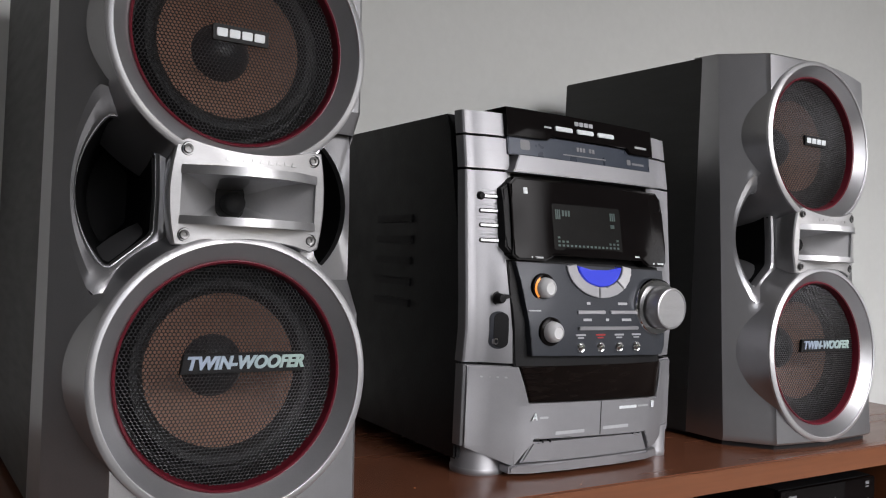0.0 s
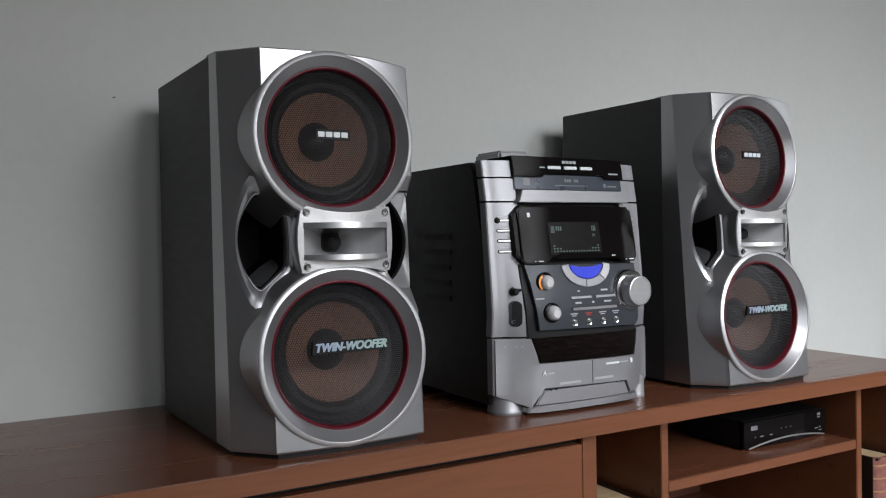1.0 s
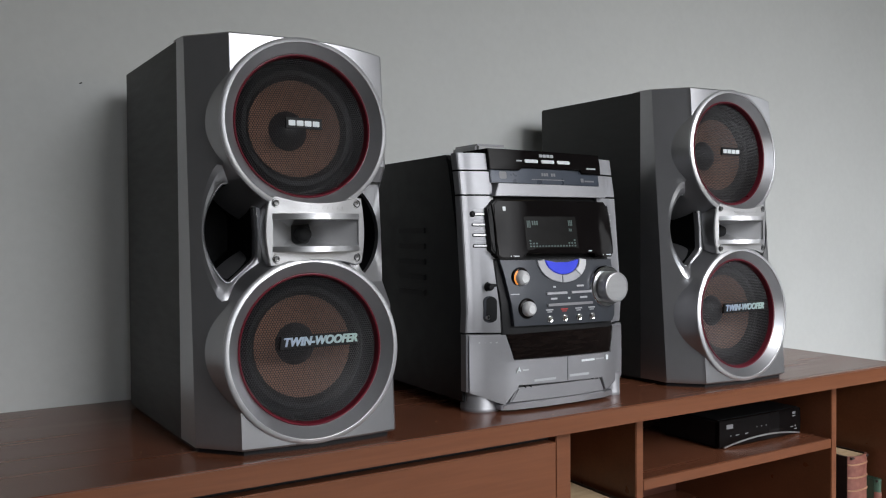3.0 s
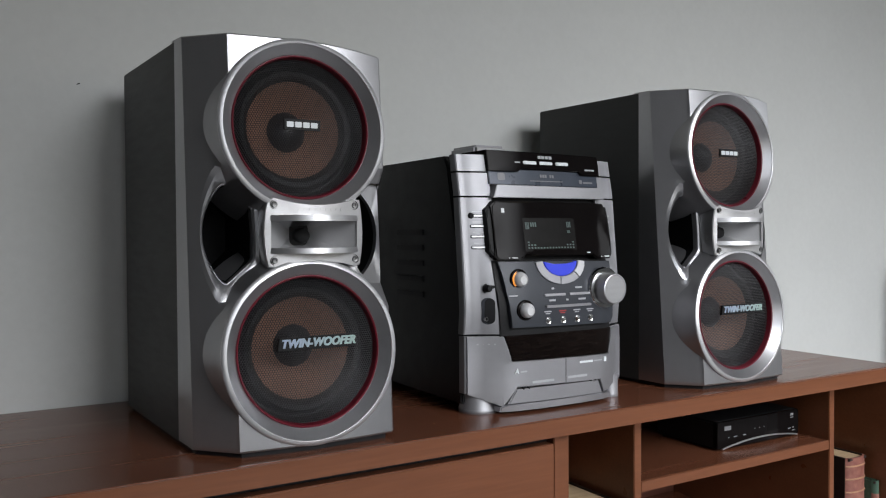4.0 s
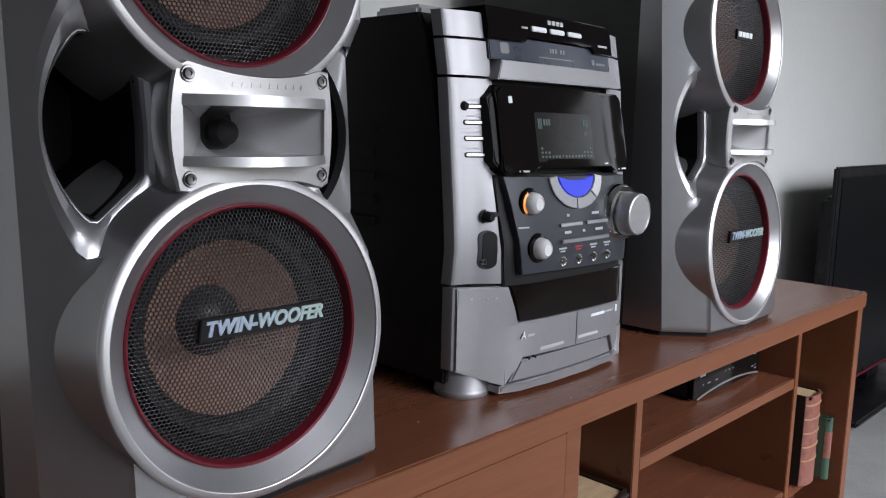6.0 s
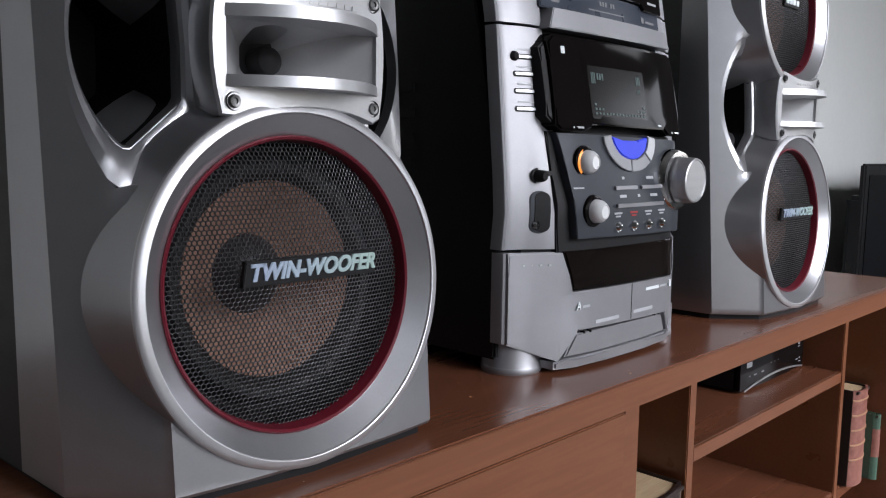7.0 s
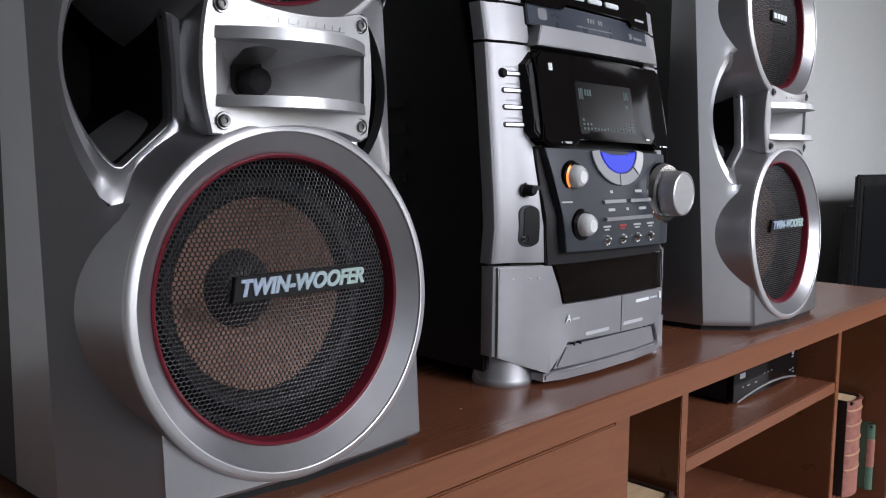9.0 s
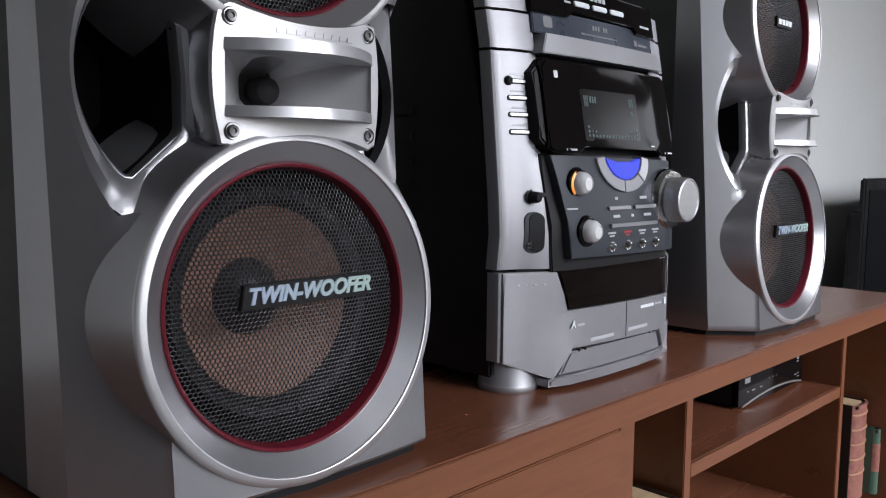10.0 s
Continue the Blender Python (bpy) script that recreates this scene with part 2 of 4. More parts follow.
def arc_points(cx, cz, r, a0, a1, n):
    return [(cx + r * math.cos(radians(a0 + (a1 - a0) * k / n)), cz + r * math.sin(radians(a0 + (a1 - a0) * k / n))) for k in range(n + 1)]


def bridge(bm, a, c):
    n = len(a)
    for k in range(n):
        bm.faces.new((a[k], a[(k + 1) % n], c[(k + 1) % n], c[k]))


def loop(bm, pts, yfun):
    return [bm.verts.new((x, yfun(x, z), z)) for x, z in pts]


def radial(pts, cx, cz, n, start=0.0):
    """Samples an outline at n even angles round (cx, cz)."""
    out = []
    m = len(pts)
    for k in range(n):
        a = start + 2 * math.pi * k / n
        dx, dz = math.cos(a), math.sin(a)
        best = None
        for i in range(m):
            (x0, z0), (x1, z1) = pts[i], pts[(i + 1) % m]
            ex, ez = x1 - x0, z1 - z0
            det = dx * -ez + dz * ex
            if abs(det) < 1e-12:
                continue
            t = ((x0 - cx) * -ez + (z0 - cz) * ex) / det
            u = (dx * (z0 - cz) - dz * (x0 - cx)) / det
            if t > 0 and -1e-9 <= u <= 1 + 1e-9 and (best is None or t > best):
                best = t
        out.append((cx + dx * best, cz + dz * best))
    return out


def lettering(text, size, mat, parent, at, width=None, shear=0.0, bold=0.0, depth=0.0004, name="lettering"):
    cu = bpy.data.curves.new(name, "FONT")
    cu.body, cu.size, cu.shear, cu.offset, cu.extrude = text, size, shear, bold, depth
    cu.align_x, cu.align_y = "CENTER", "CENTER"
    ob = new(name, cu)
    cu.materials.append(mat)
    bpy.context.view_layer.update()
    if width:
        ob.scale.x = width / max(1e-6, ob.dimensions.x)
    ob.location, ob.rotation_euler = at, (radians(90), 0, 0)
    if parent:
        ob.parent = parent
    return ob


# ---- the room ----


def wall_box(name, dims, mat):
    return tagged(part(name, box(*dims, b=0), mat, smooth=False), kind="structure")


x0, x1, yf, zc = ROOM
tagged(wall_box("wall_back", (x0, x1, WALL, WALL + 0.15, 0, zc), PAINT), "matt unseen grey-green plaster wall, darkened to cut bounced light")
tagged(wall_box("wall_left", (x0 - 0.15, x0, yf - 0.15, WALL + 0.15, 0, zc), DIMPAINT), "unseen grey-green plaster wall, darkened to cut bounced light")
side_wall = bmesh.new()
for dims in ((yf - 0.15, WIN2[0], 0, zc), (WIN2[1], WALL + 0.15, 0, zc), (WIN2[0], WIN2[1], 0, WIN2[2]), (WIN2[0], WIN2[1], WIN2[3], zc)):
    add(side_wall, box(x1, x1 + 0.15, dims[0], dims[1], dims[2], dims[3], b=0))
tagged(part("wall_right", side_wall, DIMPAINT, smooth=False), "unseen grey-green wall with a window opening, darkened to cut bounced light", kind="structure")
front = bmesh.new()
for dims in ((x0, WIN3[0], 0, zc), (WIN3[1], WIN[0], 0, zc), (WIN3[0], WIN3[1], 0, WIN3[2]), (WIN3[0], WIN3[1], WIN3[3], zc),
             (WIN[1], x1, 0, zc), (WIN[0], WIN[1], 0, WIN[2]), (WIN[0], WIN[1], WIN[3], zc)):
    add(front, box(dims[0], dims[1], yf - 0.15, yf, dims[2], dims[3], b=0))
tagged(part("wall_front", front, DIMPAINT, smooth=False), "unseen grey-green wall with two openings, darkened to cut bounced light", kind="structure")
tagged(wall_box("ceiling", (x0 - 0.15, x1 + 0.15, yf - 0.15, WALL + 0.15, zc, zc + 0.1), CEIL), "plain pale grey ceiling")
window = thing("window_1", "out-of-view white-framed window with two panes", "window", kind="structure")
for a, c in ((WIN[0], WIN[0] + 0.05), (WIN[1] - 0.05, WIN[1]), ((WIN[0] + WIN[1]) / 2 - 0.03, (WIN[0] + WIN[1]) / 2 + 0.03)):
    part("window_frame", box(a, c, yf - 0.01, yf + 0.04, WIN[2] + 0.05, WIN[3] - 0.05, 0.004), FRAMEWHITE, window)
for a, c in ((WIN[2], WIN[2] + 0.05), (WIN[3] - 0.05, WIN[3])):
    part("window_frame", box(WIN[0], WIN[1], yf - 0.01, yf + 0.04, a, c, 0.004), FRAMEWHITE, window)

part("window_frame", box(WIN[0] + 0.05, WIN[1] - 0.05, yf, yf + 0.03, 1.40, 1.44, 0.004), FRAMEWHITE, window)
window3 = thing("added_door_3", "unseen glazed door with two panes, added to light the left side", "window", kind="structure")
for a, c in ((WIN3[0], WIN3[0] + 0.05), (WIN3[1] - 0.05, WIN3[1]), ((WIN3[0] + WIN3[1]) / 2 - 0.02, (WIN3[0] + WIN3[1]) / 2 + 0.02)):
    part("window_frame", box(a, c, yf - 0.01, yf + 0.04, WIN3[2] + 0.05, WIN3[3] - 0.05, 0.004), FRAMEWHITE, window3)
for a, c in ((WIN3[2], WIN3[2] + 0.05), (WIN3[3] - 0.05, WIN3[3])):
    part("window_frame", box(WIN3[0], WIN3[1], yf - 0.01, yf + 0.04, a, c, 0.004), FRAMEWHITE, window3)

window2 = thing("assumed_window_2", "out-of-view white-framed window with two panes", "window", kind="structure")
for a, c in ((WIN2[0], WIN2[0] + 0.05), (WIN2[1] - 0.05, WIN2[1]), (-1.93, -1.87)):
    part("window_frame", box(x1 - 0.04, x1 + 0.01, a, c, WIN2[2] + 0.05, WIN2[3] - 0.05, 0.004), FRAMEWHITE, window2)
for a, c in ((WIN2[2], WIN2[2] + 0.05), (WIN2[3] - 0.05, WIN2[3])):
    part("window_frame", box(x1 - 0.04, x1 + 0.01, WIN2[0], WIN2[1], a, c, 0.004), FRAMEWHITE, window2)
floor = tagged(wall_box("floor", (x0 - 0.15, x1 + 0.15, yf - 0.15, WALL + 0.15, -0.1, -0.004), GROUT), "pale grey ceramic floor tiles with dark joints")

# ---- the cabinet ----
TY, BY = -0.066, WALL - 0.004   # front edge of the top, back
cab = thing("media_cabinet", "long low mahogany-veneer cabinet with a drawer and open bays", "cabinet", (0, 0, 0))
CL, CR = -1.02, 0.772
part("top_panel", box(CL, CR, TY, BY, H - 0.0225, H, 0.0012), WOODTOP, cab, "polished reddish-brown veneer top")
part("edge_band", box(CL + 0.001, CR - 0.001, TY - 0.0015, TY + 0.002, H - 0.0220, H - 0.001, 0.0006), WOODFRONT, cab, "lighter brown edge band")
part("side_panel", box(CR - 0.022, CR - 0.001, -0.064, BY, 0.0, H - 0.0230, 0.001), WOODFRONT, cab)
part("side_panel", box(CL + 0.001, CL + 0.022, -0.040, BY, 0.0, H - 0.0230, 0.001), WOODFRONT, cab)
part("stile", box(0.078, 0.101, -0.044, BY - 0.01, 0.05, H - 0.0230, 0.001), WOODFRONT, cab)
part("divider", box(0.230, 0.2435, -0.022, BY - 0.01, 0.05, H - 0.0230, 0.001), WOODFRONT, cab)
part("divider", box(0.6505, 0.6635, -0.022, BY - 0.01, 0.05, H - 0.0230, 0.001), WOODFRONT, cab)
part("shelf_edge", box(0.244, 0.650, -0.0215, -0.0185, 0.2905, 0.3045, 0.0006), WOODFRONT, cab, "lighter brown edge band")
part("shelf", box(0.244, 0.650, -0.0185, BY - 0.01, 0.2905, 0.3048, 0.0006), WOODTOP, cab)
part("bottom_panel", box(0.102, CR - 0.0225, -0.020, BY - 0.01, 0.12, 0.138, 0.001), WOODTOP, cab)
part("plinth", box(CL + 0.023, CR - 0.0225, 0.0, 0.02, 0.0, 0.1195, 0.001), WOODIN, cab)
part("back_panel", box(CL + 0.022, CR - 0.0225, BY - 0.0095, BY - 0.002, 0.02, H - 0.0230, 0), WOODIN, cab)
part("drawer_front", box(-0.60, 0.0755, -0.047, -0.031, 0.219, H - 0.0355, 0.0012), WOODFRONT, cab)
part("drawer_front", box(-0.60, 0.0755, -0.047, -0.031, 0.06, 0.2155, 0.0012), WOODFRONT, cab)
part("drawer_front", box(CL + 0.024, -0.6035, -0.047, -0.031, 0.06, H - 0.0355, 0.0012), WOODFRONT, cab)
part("drawer_carcass", box(CL + 0.024, 0.0775, -0.030, BY - 0.011, 0.06, H - 0.0235, 0), MATT, cab)

# ---- loudspeakers ----
SL = 0.07   # the baffle leans back by this much


EDGE, FACET, CREASE = -0.1135, -0.111, -0.077   # shell edge, start of the wing, fold between wing and front


def wing_y(x):
    return 0.012 - (x - FACET) / (CREASE - FACET) * 0.0385


def baffle_y(x, z):
    """The front surface of the baffle: a narrow side facet, a slanted wing, then a gentle bow."""
    if x < FACET - 0.0005:
        return 0.046
    if x < CREASE + 0.0002:
        y = wing_y(x)
    else:
        u = (x - 0.01) / 0.085
        y = -0.0340 + 0.0062 * u * u
        y += 0.020 * min(1.0, max(0.0, (0.074 - abs(z - 0.2135)) / 0.028))
    return y + SL * (z - 0.2)


def shear(bm):
    for v in bm.verts:
        v.co.y += SL * (v.co.z - 0.2) + 0.013
    return bm


def ring_bm(cz, r0):
    """A woofer surround: flared flank outside the lip, and a dished face inside it down to the red ring."""
    k = r0 / 0.094
    flank = lathe([(r * k, y) for r, y in ((0.112, 0.030), (0.1065, 0.004), (0.102, -0.011), (0.098, -0.025), (0.0950, -0.036), (0.0938, -0.0440))], 0, 0, cz, 96)
    for v in flank.verts:
        if v.co.y > -0.03:
            v.co.x, v.co.z = min(v.co.x, 0.0885), min(max(v.co.z, 0.0065), 0.4145)
    return shear(add(flank, lathe([(r * k, y) for r, y in ((0.0882, -0.0466), (0.0872, -0.0458), (0.0825, -0.0420), (0.0768, -0.0376), (0.0768, -0.026))], 0, 0, cz, 96)))


def lip_bm(cz, r0):
    k = r0 / 0.094
    return shear(lathe([(r * k, y) for r, y in ((0.0938, -0.0440), (0.0937, -0.0460), (0.0932, -0.0466), (0.0910, -0.0475), (0.0888, -0.0480), (0.0884, -0.0478), (0.0881, -0.0464))], 0, 0, cz, 96))


def red_bm(cz, r0):
    k = r0 / 0.094
    return shear(lathe([(r * k, y) for r, y in ((0.0772, -0.0360), (0.0771, -0.0388), (0.0763, -0.0395), (0.0751, -0.0386), (0.0741, -0.034), (0.0738, -0.029))], 0, 0, cz, 96))


def honeycomb(radius, pitch, wall, dome):
    """A domed sheet of six-sided holes with thin webs between them."""
    bm = bmesh.new()
    rr = pitch / math.sqrt(3)
    ri = rr - wall / 2 * 2 / math.sqrt(3)
    cache = {}

    def vert(x, z, y):
        key = (round(x * 1e6), round(z * 1e6), round(y * 1e6))
        if key not in cache:
            d = 1 - (x * x + z * z) / (radius * radius)
            cache[key] = bm.verts.new((x, y - dome * d, z))
        return cache[key]

    rows = int(radius / (rr * 1.5)) + 1
    cols = int(radius / pitch) + 1
    for j in range(-rows, rows + 1):
        for i in range(-cols, cols + 1):
            cx, cz = (i + (0.5 if j % 2 else 0)) * pitch, j * rr * 1.5
            if math.hypot(cx, cz) > radius - 0.0006:
                continue
            ang = [radians(30 + 60 * k) for k in range(6)]
            out = [vert(cx + rr * math.cos(a), cz + rr * math.sin(a), 0) for a in ang]
            inn = [vert(cx + ri * math.cos(a), cz + ri * math.sin(a), 0.00012) for a in ang]
            low = [vert(cx + ri * math.cos(a), cz + ri * math.sin(a), 0.0008) for a in ang]
            for k in range(6):
                q = (k + 1) % 6
                bm.faces.new((out[k], out[q], inn[q], inn[k]))
                bm.faces.new((inn[k], inn[q], low[q], low[k]))
    return bm


GRILLE = None


def speaker(label):
    global GRILLE
    sp = thing("loudspeaker", label, "speaker", group="pair of loudspeakers")
    shell = box(-0.124, 0.088, 0.034, 0.262, 0.004, 0.415, 0.0015)
    bmesh.ops.delete(shell, geom=[f for f in shell.faces if all(v.co.y < 0.036 for v in f.verts)], context="FACES")
    for v in shell.verts:
        if v.co.y < 0.05:
            if v.co.x < 0:
                v.co.x, v.co.y = v.co.x - -0.124 + EDGE, 0.0465
            else:
                v.co.y += 0.0245 - 0.034 + SL * (v.co.z - 0.2)
    part("cabinet_shell", shell, VINYL, sp, "dark grey wood-grain vinyl box")
    base = bmesh.new()
    plan = [(-0.119, 0.258), (-0.109, 0.046), (-0.107, 0.003), (-0.073, -0.035), (0.0, -0.044), (0.082, -0.038), (0.082, 0.258)]
    rows = [[base.verts.new((x, y, z)) for x, y in plan] for z in (0.0, 0.0052)]
    bridge(base, *rows)
    for r in rows:
        base.faces.new(r)
    part("base", base, MATT, sp, "black base", smooth=False)
    # baffle, open behind the woofers and at its two side ports
    n = 96
    hole_l = arc_points(-0.0225, 0.2175, 0.075, 144, 216, 14) + [(-0.0800, 0.1695), (-0.0765, 0.1690), (-0.0535, 0.1885), (-0.0510, 0.192), (-0.0500, 0.2175), (-0.0510, 0.243), (-0.0535, 0.2465), (-0.0765, 0.2660), (-0.0800, 0.2655)]
    scoop = arc_points(0.0665, 0.2175, 0.170, 156.5, 203.5, 18) + [(-0.076, 0.153), (-0.060, 0.166), (-0.041, 0.182), (-0.040, 0.2175), (-0.041, 0.253), (-0.060, 0.269), (-0.076, 0.282)]
    hole_r = [(0.060, 0.252), (0.060, 0.182)] + arc_points(0.026, 0.217, 0.060, -48, 48, 12)
    xs = sorted({EDGE, FACET, CREASE, CREASE + 0.001, 0.088, 0.0905, *(round(-0.108 + 0.0035 * k, 4) for k in range(56))})
    zs = [0.0055, 0.0075] + [0.0075 + 0.004 * k for k in range(1, 102)] + [0.4145, 0.4160]

    def rim_y(x, z):
        if x > 0:
            return -0.0130 + 0.0045 * ((x - 0.01) / 0.085) ** 2 + SL * (z - 0.2)
        return -0.0035 + 0.012 * max(0.0, (-0.078 - x) / 0.024) + SL * (z - 0.2)

    def outer_y(x, z):
        f = min(1.0, max(0.0, (x + 0.090) / 0.020))
        return wing_y(min(x, -0.080)) * (1 - f) - 0.004 * f + SL * (z - 0.2)

    def front_y(x, z):
        return baffle_y(x, z) + (0.002 if x > 0.089 else 0) + (0.0015 if z > 0.4150 or z < 0.006 else 0)

    def within(x, z, poly, cx, cz, grow):
        x, z = cx + (x - cx) / grow, cz + (z - cz) / grow
        hit = False
        for (xa, za), (xb, zb) in zip(poly, poly[1:] + poly[:1]):
            if (za > z) != (zb > z) and x < xa + (z - za) / (zb - za) * (xb - xa):
                hit = not hit
        return hit
    bm = bmesh.new()
    grid = [[bm.verts.new((x, front_y(x, z), z)) for x in xs] for z in zs]
    for a, c in zip(grid, grid[1:]):
        for k in range(len(xs) - 1):
            x, z = (a[k].co.x + a[k + 1].co.x) / 2, (a[k].co.z + c[k].co.z) / 2
            corners = (a[k], a[k + 1], c[k], c[k + 1])
            if any(all(math.hypot(v.co.x, v.co.z - cz) < r for v in corners) for cz, r in ((0.0985, 0.0926), (0.3270, 0.0891))):
                continue
            if abs(x - 0.007) < 0.0465 and 0.191 < z < 0.246:
                continue
            if all(within(v.co.x, v.co.z, scoop, -0.07, 0.2175, 1.0) for v in corners) or (x > 0.054 and abs(z - 0.217) < 0.054):
                continue
            bm.faces.new((a[k], a[k + 1], c[k + 1], c[k]))
    for v in bm.verts:
        for cz, r in ((0.0985, 0.0926), (0.3270, 0.0891)):
            d = math.hypot(v.co.x, v.co.z - cz)
            if v.link_faces and d < r:
                v.co.x, v.co.z = v.co.x * r / d, cz + (v.co.z - cz) * r / d
                v.co.y = front_y(v.co.x, v.co.z)
    for v in bm.verts:  # the sheet ends on the edge of the scoop
        if v.link_faces and within(v.co.x, v.co.z, scoop, -0.07, 0.2175, 1.0):
            a = math.atan2(v.co.z - 0.2175, v.co.x + 0.07)
            v.co.x, v.co.z = radial(scoop, -0.07, 0.2175, 1, a)[0]
            v.co.y = outer_y(v.co.x, v.co.z)
    for v in bm.verts:  # between the scoop and the woofers the sheet runs into their flanks
        if v.link_faces and -0.0885 < v.co.x < -0.04 and 0.140 < v.co.z < 0.295 and not within(v.co.x, v.co.z, scoop, -0.07, 0.2175, 1.001):
            r = min(math.hypot(v.co.x, v.co.z - 0.0985), math.hypot(v.co.x, v.co.z - 0.3270) * 1.037)
            w = min(1.0, (v.co.x + 0.0885) / 0.007) * min(1.0, (v.co.z - 0.140) / 0.008) * min(1.0, (0.295 - v.co.z) / 0.008)
            v.co.y += w * max(0.0, -v.co.y + float(np.interp(r, (0.0938, 0.095, 0.098, 0.102, 0.1065), (-0.031, -0.023, -0.012, 0.002, 0.017))) + SL * (v.co.z - 0.2) + 0.0005)
    for v in bm.verts:  # the top edge falls away to the outer corner
        if v.co.z > 0.38 and v.co.x > 0:
            v.co.z -= (v.co.z - 0.38) / 0.036 * 0.0075 * (v.co.x / 0.09) ** 2
    for row in (grid[0], grid[-1]):
        back = [bm.verts.new((v.co.x, 0.060, v.co.z)) for v in row]
        for k in range(len(xs) - 1):
            bm.faces.new((row[k], row[k + 1], back[k + 1], back[k]))
    for col, y in ((0, 0.044), (-1, 0.055)):
        line = [row[col] for row in grid]
        back = [bm.verts.new((v.co.x, max(y, v.co.y + 0.001), v.co.z)) for v in line]
        for k in range(len(zs) - 1):
            bm.faces.new((line[k], line[k + 1], back[k + 1], back[k]))
    bmesh.ops.delete(bm, geom=[v for v in bm.verts if not v.link_faces], context="VERTS")
    baffle = part("baffle", bm, SILVER, sp, "silver-grey painted front")

    for hole, cx, to in ((hole_l, -0.07, -0.05), (hole_r, 0.073, 0.06)):
        pit = bmesh.new()
        inner = radial(hole, cx, 0.217, n)
        a = loop(pit, inner, lambda x, z: (rim_y(x, z) + 0.001) if x < 0 else baffle_y(x, z) + 0.004)
        m = loop(pit, [(x * 0.85 + to * 0.15, 0.217 + (z - 0.217) * 0.9) for x, z in inner], lambda x, z: 0.035)
        c = loop(pit, [(x * 0.6 + to * 0.4, 0.217 + (z - 0.217) * 0.7) for x, z in inner], lambda x, z: 0.09)
        bridge(pit, a, m)
        bridge(pit, m, c)
        pit.faces.new(c)
        part("port", pit, PORT, baffle, "deep black port")
    # silver scoop round the port, with a thin bead at its inner edge
    rim = bmesh.new()
    outer, inner = radial(scoop, -0.07, 0.2175, n), radial(hole_l, -0.07, 0.2175, n)

    def between(f):
        return [(a[0] * (1 - f) + b[0] * f, a[1] * (1 - f) + b[1] * f) for a, b in zip(outer, inner)]

    def scoop_y(f, dip):
        def at(x, z):
            return (1 - f) * outer_y(x, z) + f * rim_y(x, z) + dip
        return at
    rows = [loop(rim, outer, lambda x, z: outer_y(x, z) + 0.002), loop(rim, outer, outer_y), loop(rim, between(0.35), scoop_y(0.35, -0.0025)), loop(rim, between(0.7), scoop_y(0.7, -0.0025)),
            loop(rim, between(0.88), scoop_y(0.92, -0.0012)), loop(rim, between(0.90), scoop_y(0.95, 0.0006)), loop(rim, between(0.93), scoop_y(0.96, 0.0006)), loop(rim, between(0.95), scoop_y(1.0, -0.0010)),
            loop(rim, inner, lambda x, z: rim_y(x, z) + 0.001), loop(rim, between(1.03), lambda x, z: rim_y(x, z) + 0.006)]
    for p, q in zip(rows, rows[1:]):
        bridge(rim, p, q)
    part("port_rim", rim, SILVER, baffle, "flared silver port rim")
    rim = bmesh.new()
    outer = radial([(0.050, 0.2745), (0.050, 0.1595), (0.0900, 0.1595), (0.0908, 0.217), (0.0900, 0.2745)], 0.073, 0.217, n)
    inner = radial(hole_r, 0.073, 0.217, n)
    l0, l2, l3 = loop(rim, outer, lambda x, z: rim_y(x, z) - 0.001), loop(rim, inner, lambda x, z: rim_y(x, z) - 0.004), loop(rim, inner, lambda x, z: rim_y(x, z) + 0.006)
    bridge(rim, loop(rim, outer, lambda x, z: 0.055), l0)
    bridge(rim, l0, l2)
    bridge(rim, l2, l3)
    part("port_rim", rim, SILVER, baffle, "flared silver port rim")
    # woofers
    for cz, r0 in ((0.0985, 0.094), (0.3270, 0.0905)):
        ring = part("woofer_ring", ring_bm(cz, r0), SILVER, sp, "dished silver surround")
        part("lip", lip_bm(cz, r0), LIP, ring, "silver lip, lightened for its highlight")
        part("red_ring", red_bm(cz, r0), RED, ring, "dark red trim ring")
        k = r0 / 0.094
        cone = part("woofer", shear(lathe([(r * k, y) for r, y in ((0.0739, -0.030), (0.0735, -0.012), (0.0715, -0.008), (0.069, -0.008), (0.067, -0.015), (0.063, -0.0195), (0.058, -0.0185), (0.053, -0.012))], 0, 0, cz, 64)), RUBBER, sp, "woofer with a black rubber surround")
        part("paper_cone", shear(lathe([(r * k, y) for r, y in ((0.0535, -0.0125), (0.043, -0.0035), (0.032, 0.0045), (0.020, 0.0125))], 0, 0, cz, 64)), CONE, cone, "brown paper cone")
        part("dust_cap", shear(lathe([(r * k, y) for r, y in ((0.0, -0.0015), (0.007, -0.0007), (0.014, 0.0022), (0.019, 0.0065), (0.0226, 0.0112))], 0, 0, cz, 48)), CAP, cone, "black dust cap")
        if GRILLE is None:
            g = part("grille", honeycomb(0.0752, 0.0026, 0.00055, 0.008), MESH, ring, "black perforated steel grille", smooth=False)
            GRILLE = g.data
        else:
            g = new("grille", GRILLE)
            g.parent = ring
            g["label"] = "black perforated steel grille"
        g.matrix_local = Matrix.Translation((0, -0.0185 + SL * (cz - 0.2), cz)) @ Matrix.Rotation(-math.atan(SL), 4, "X") @ Matrix.Diagonal((k, 1, k, 1))
    # badges
    yb = -0.0285 + SL * (0.107 - 0.2)
    badge = part("name_plate", slab([(-0.036, 0.1005), (0.049, 0.1005), (0.050, 0.1135), (-0.034, 0.1135)], lambda x, z: yb, 0.001, 0.002, 0.2, 0.0004), MATT, sp, "black badge with silver italic letters")
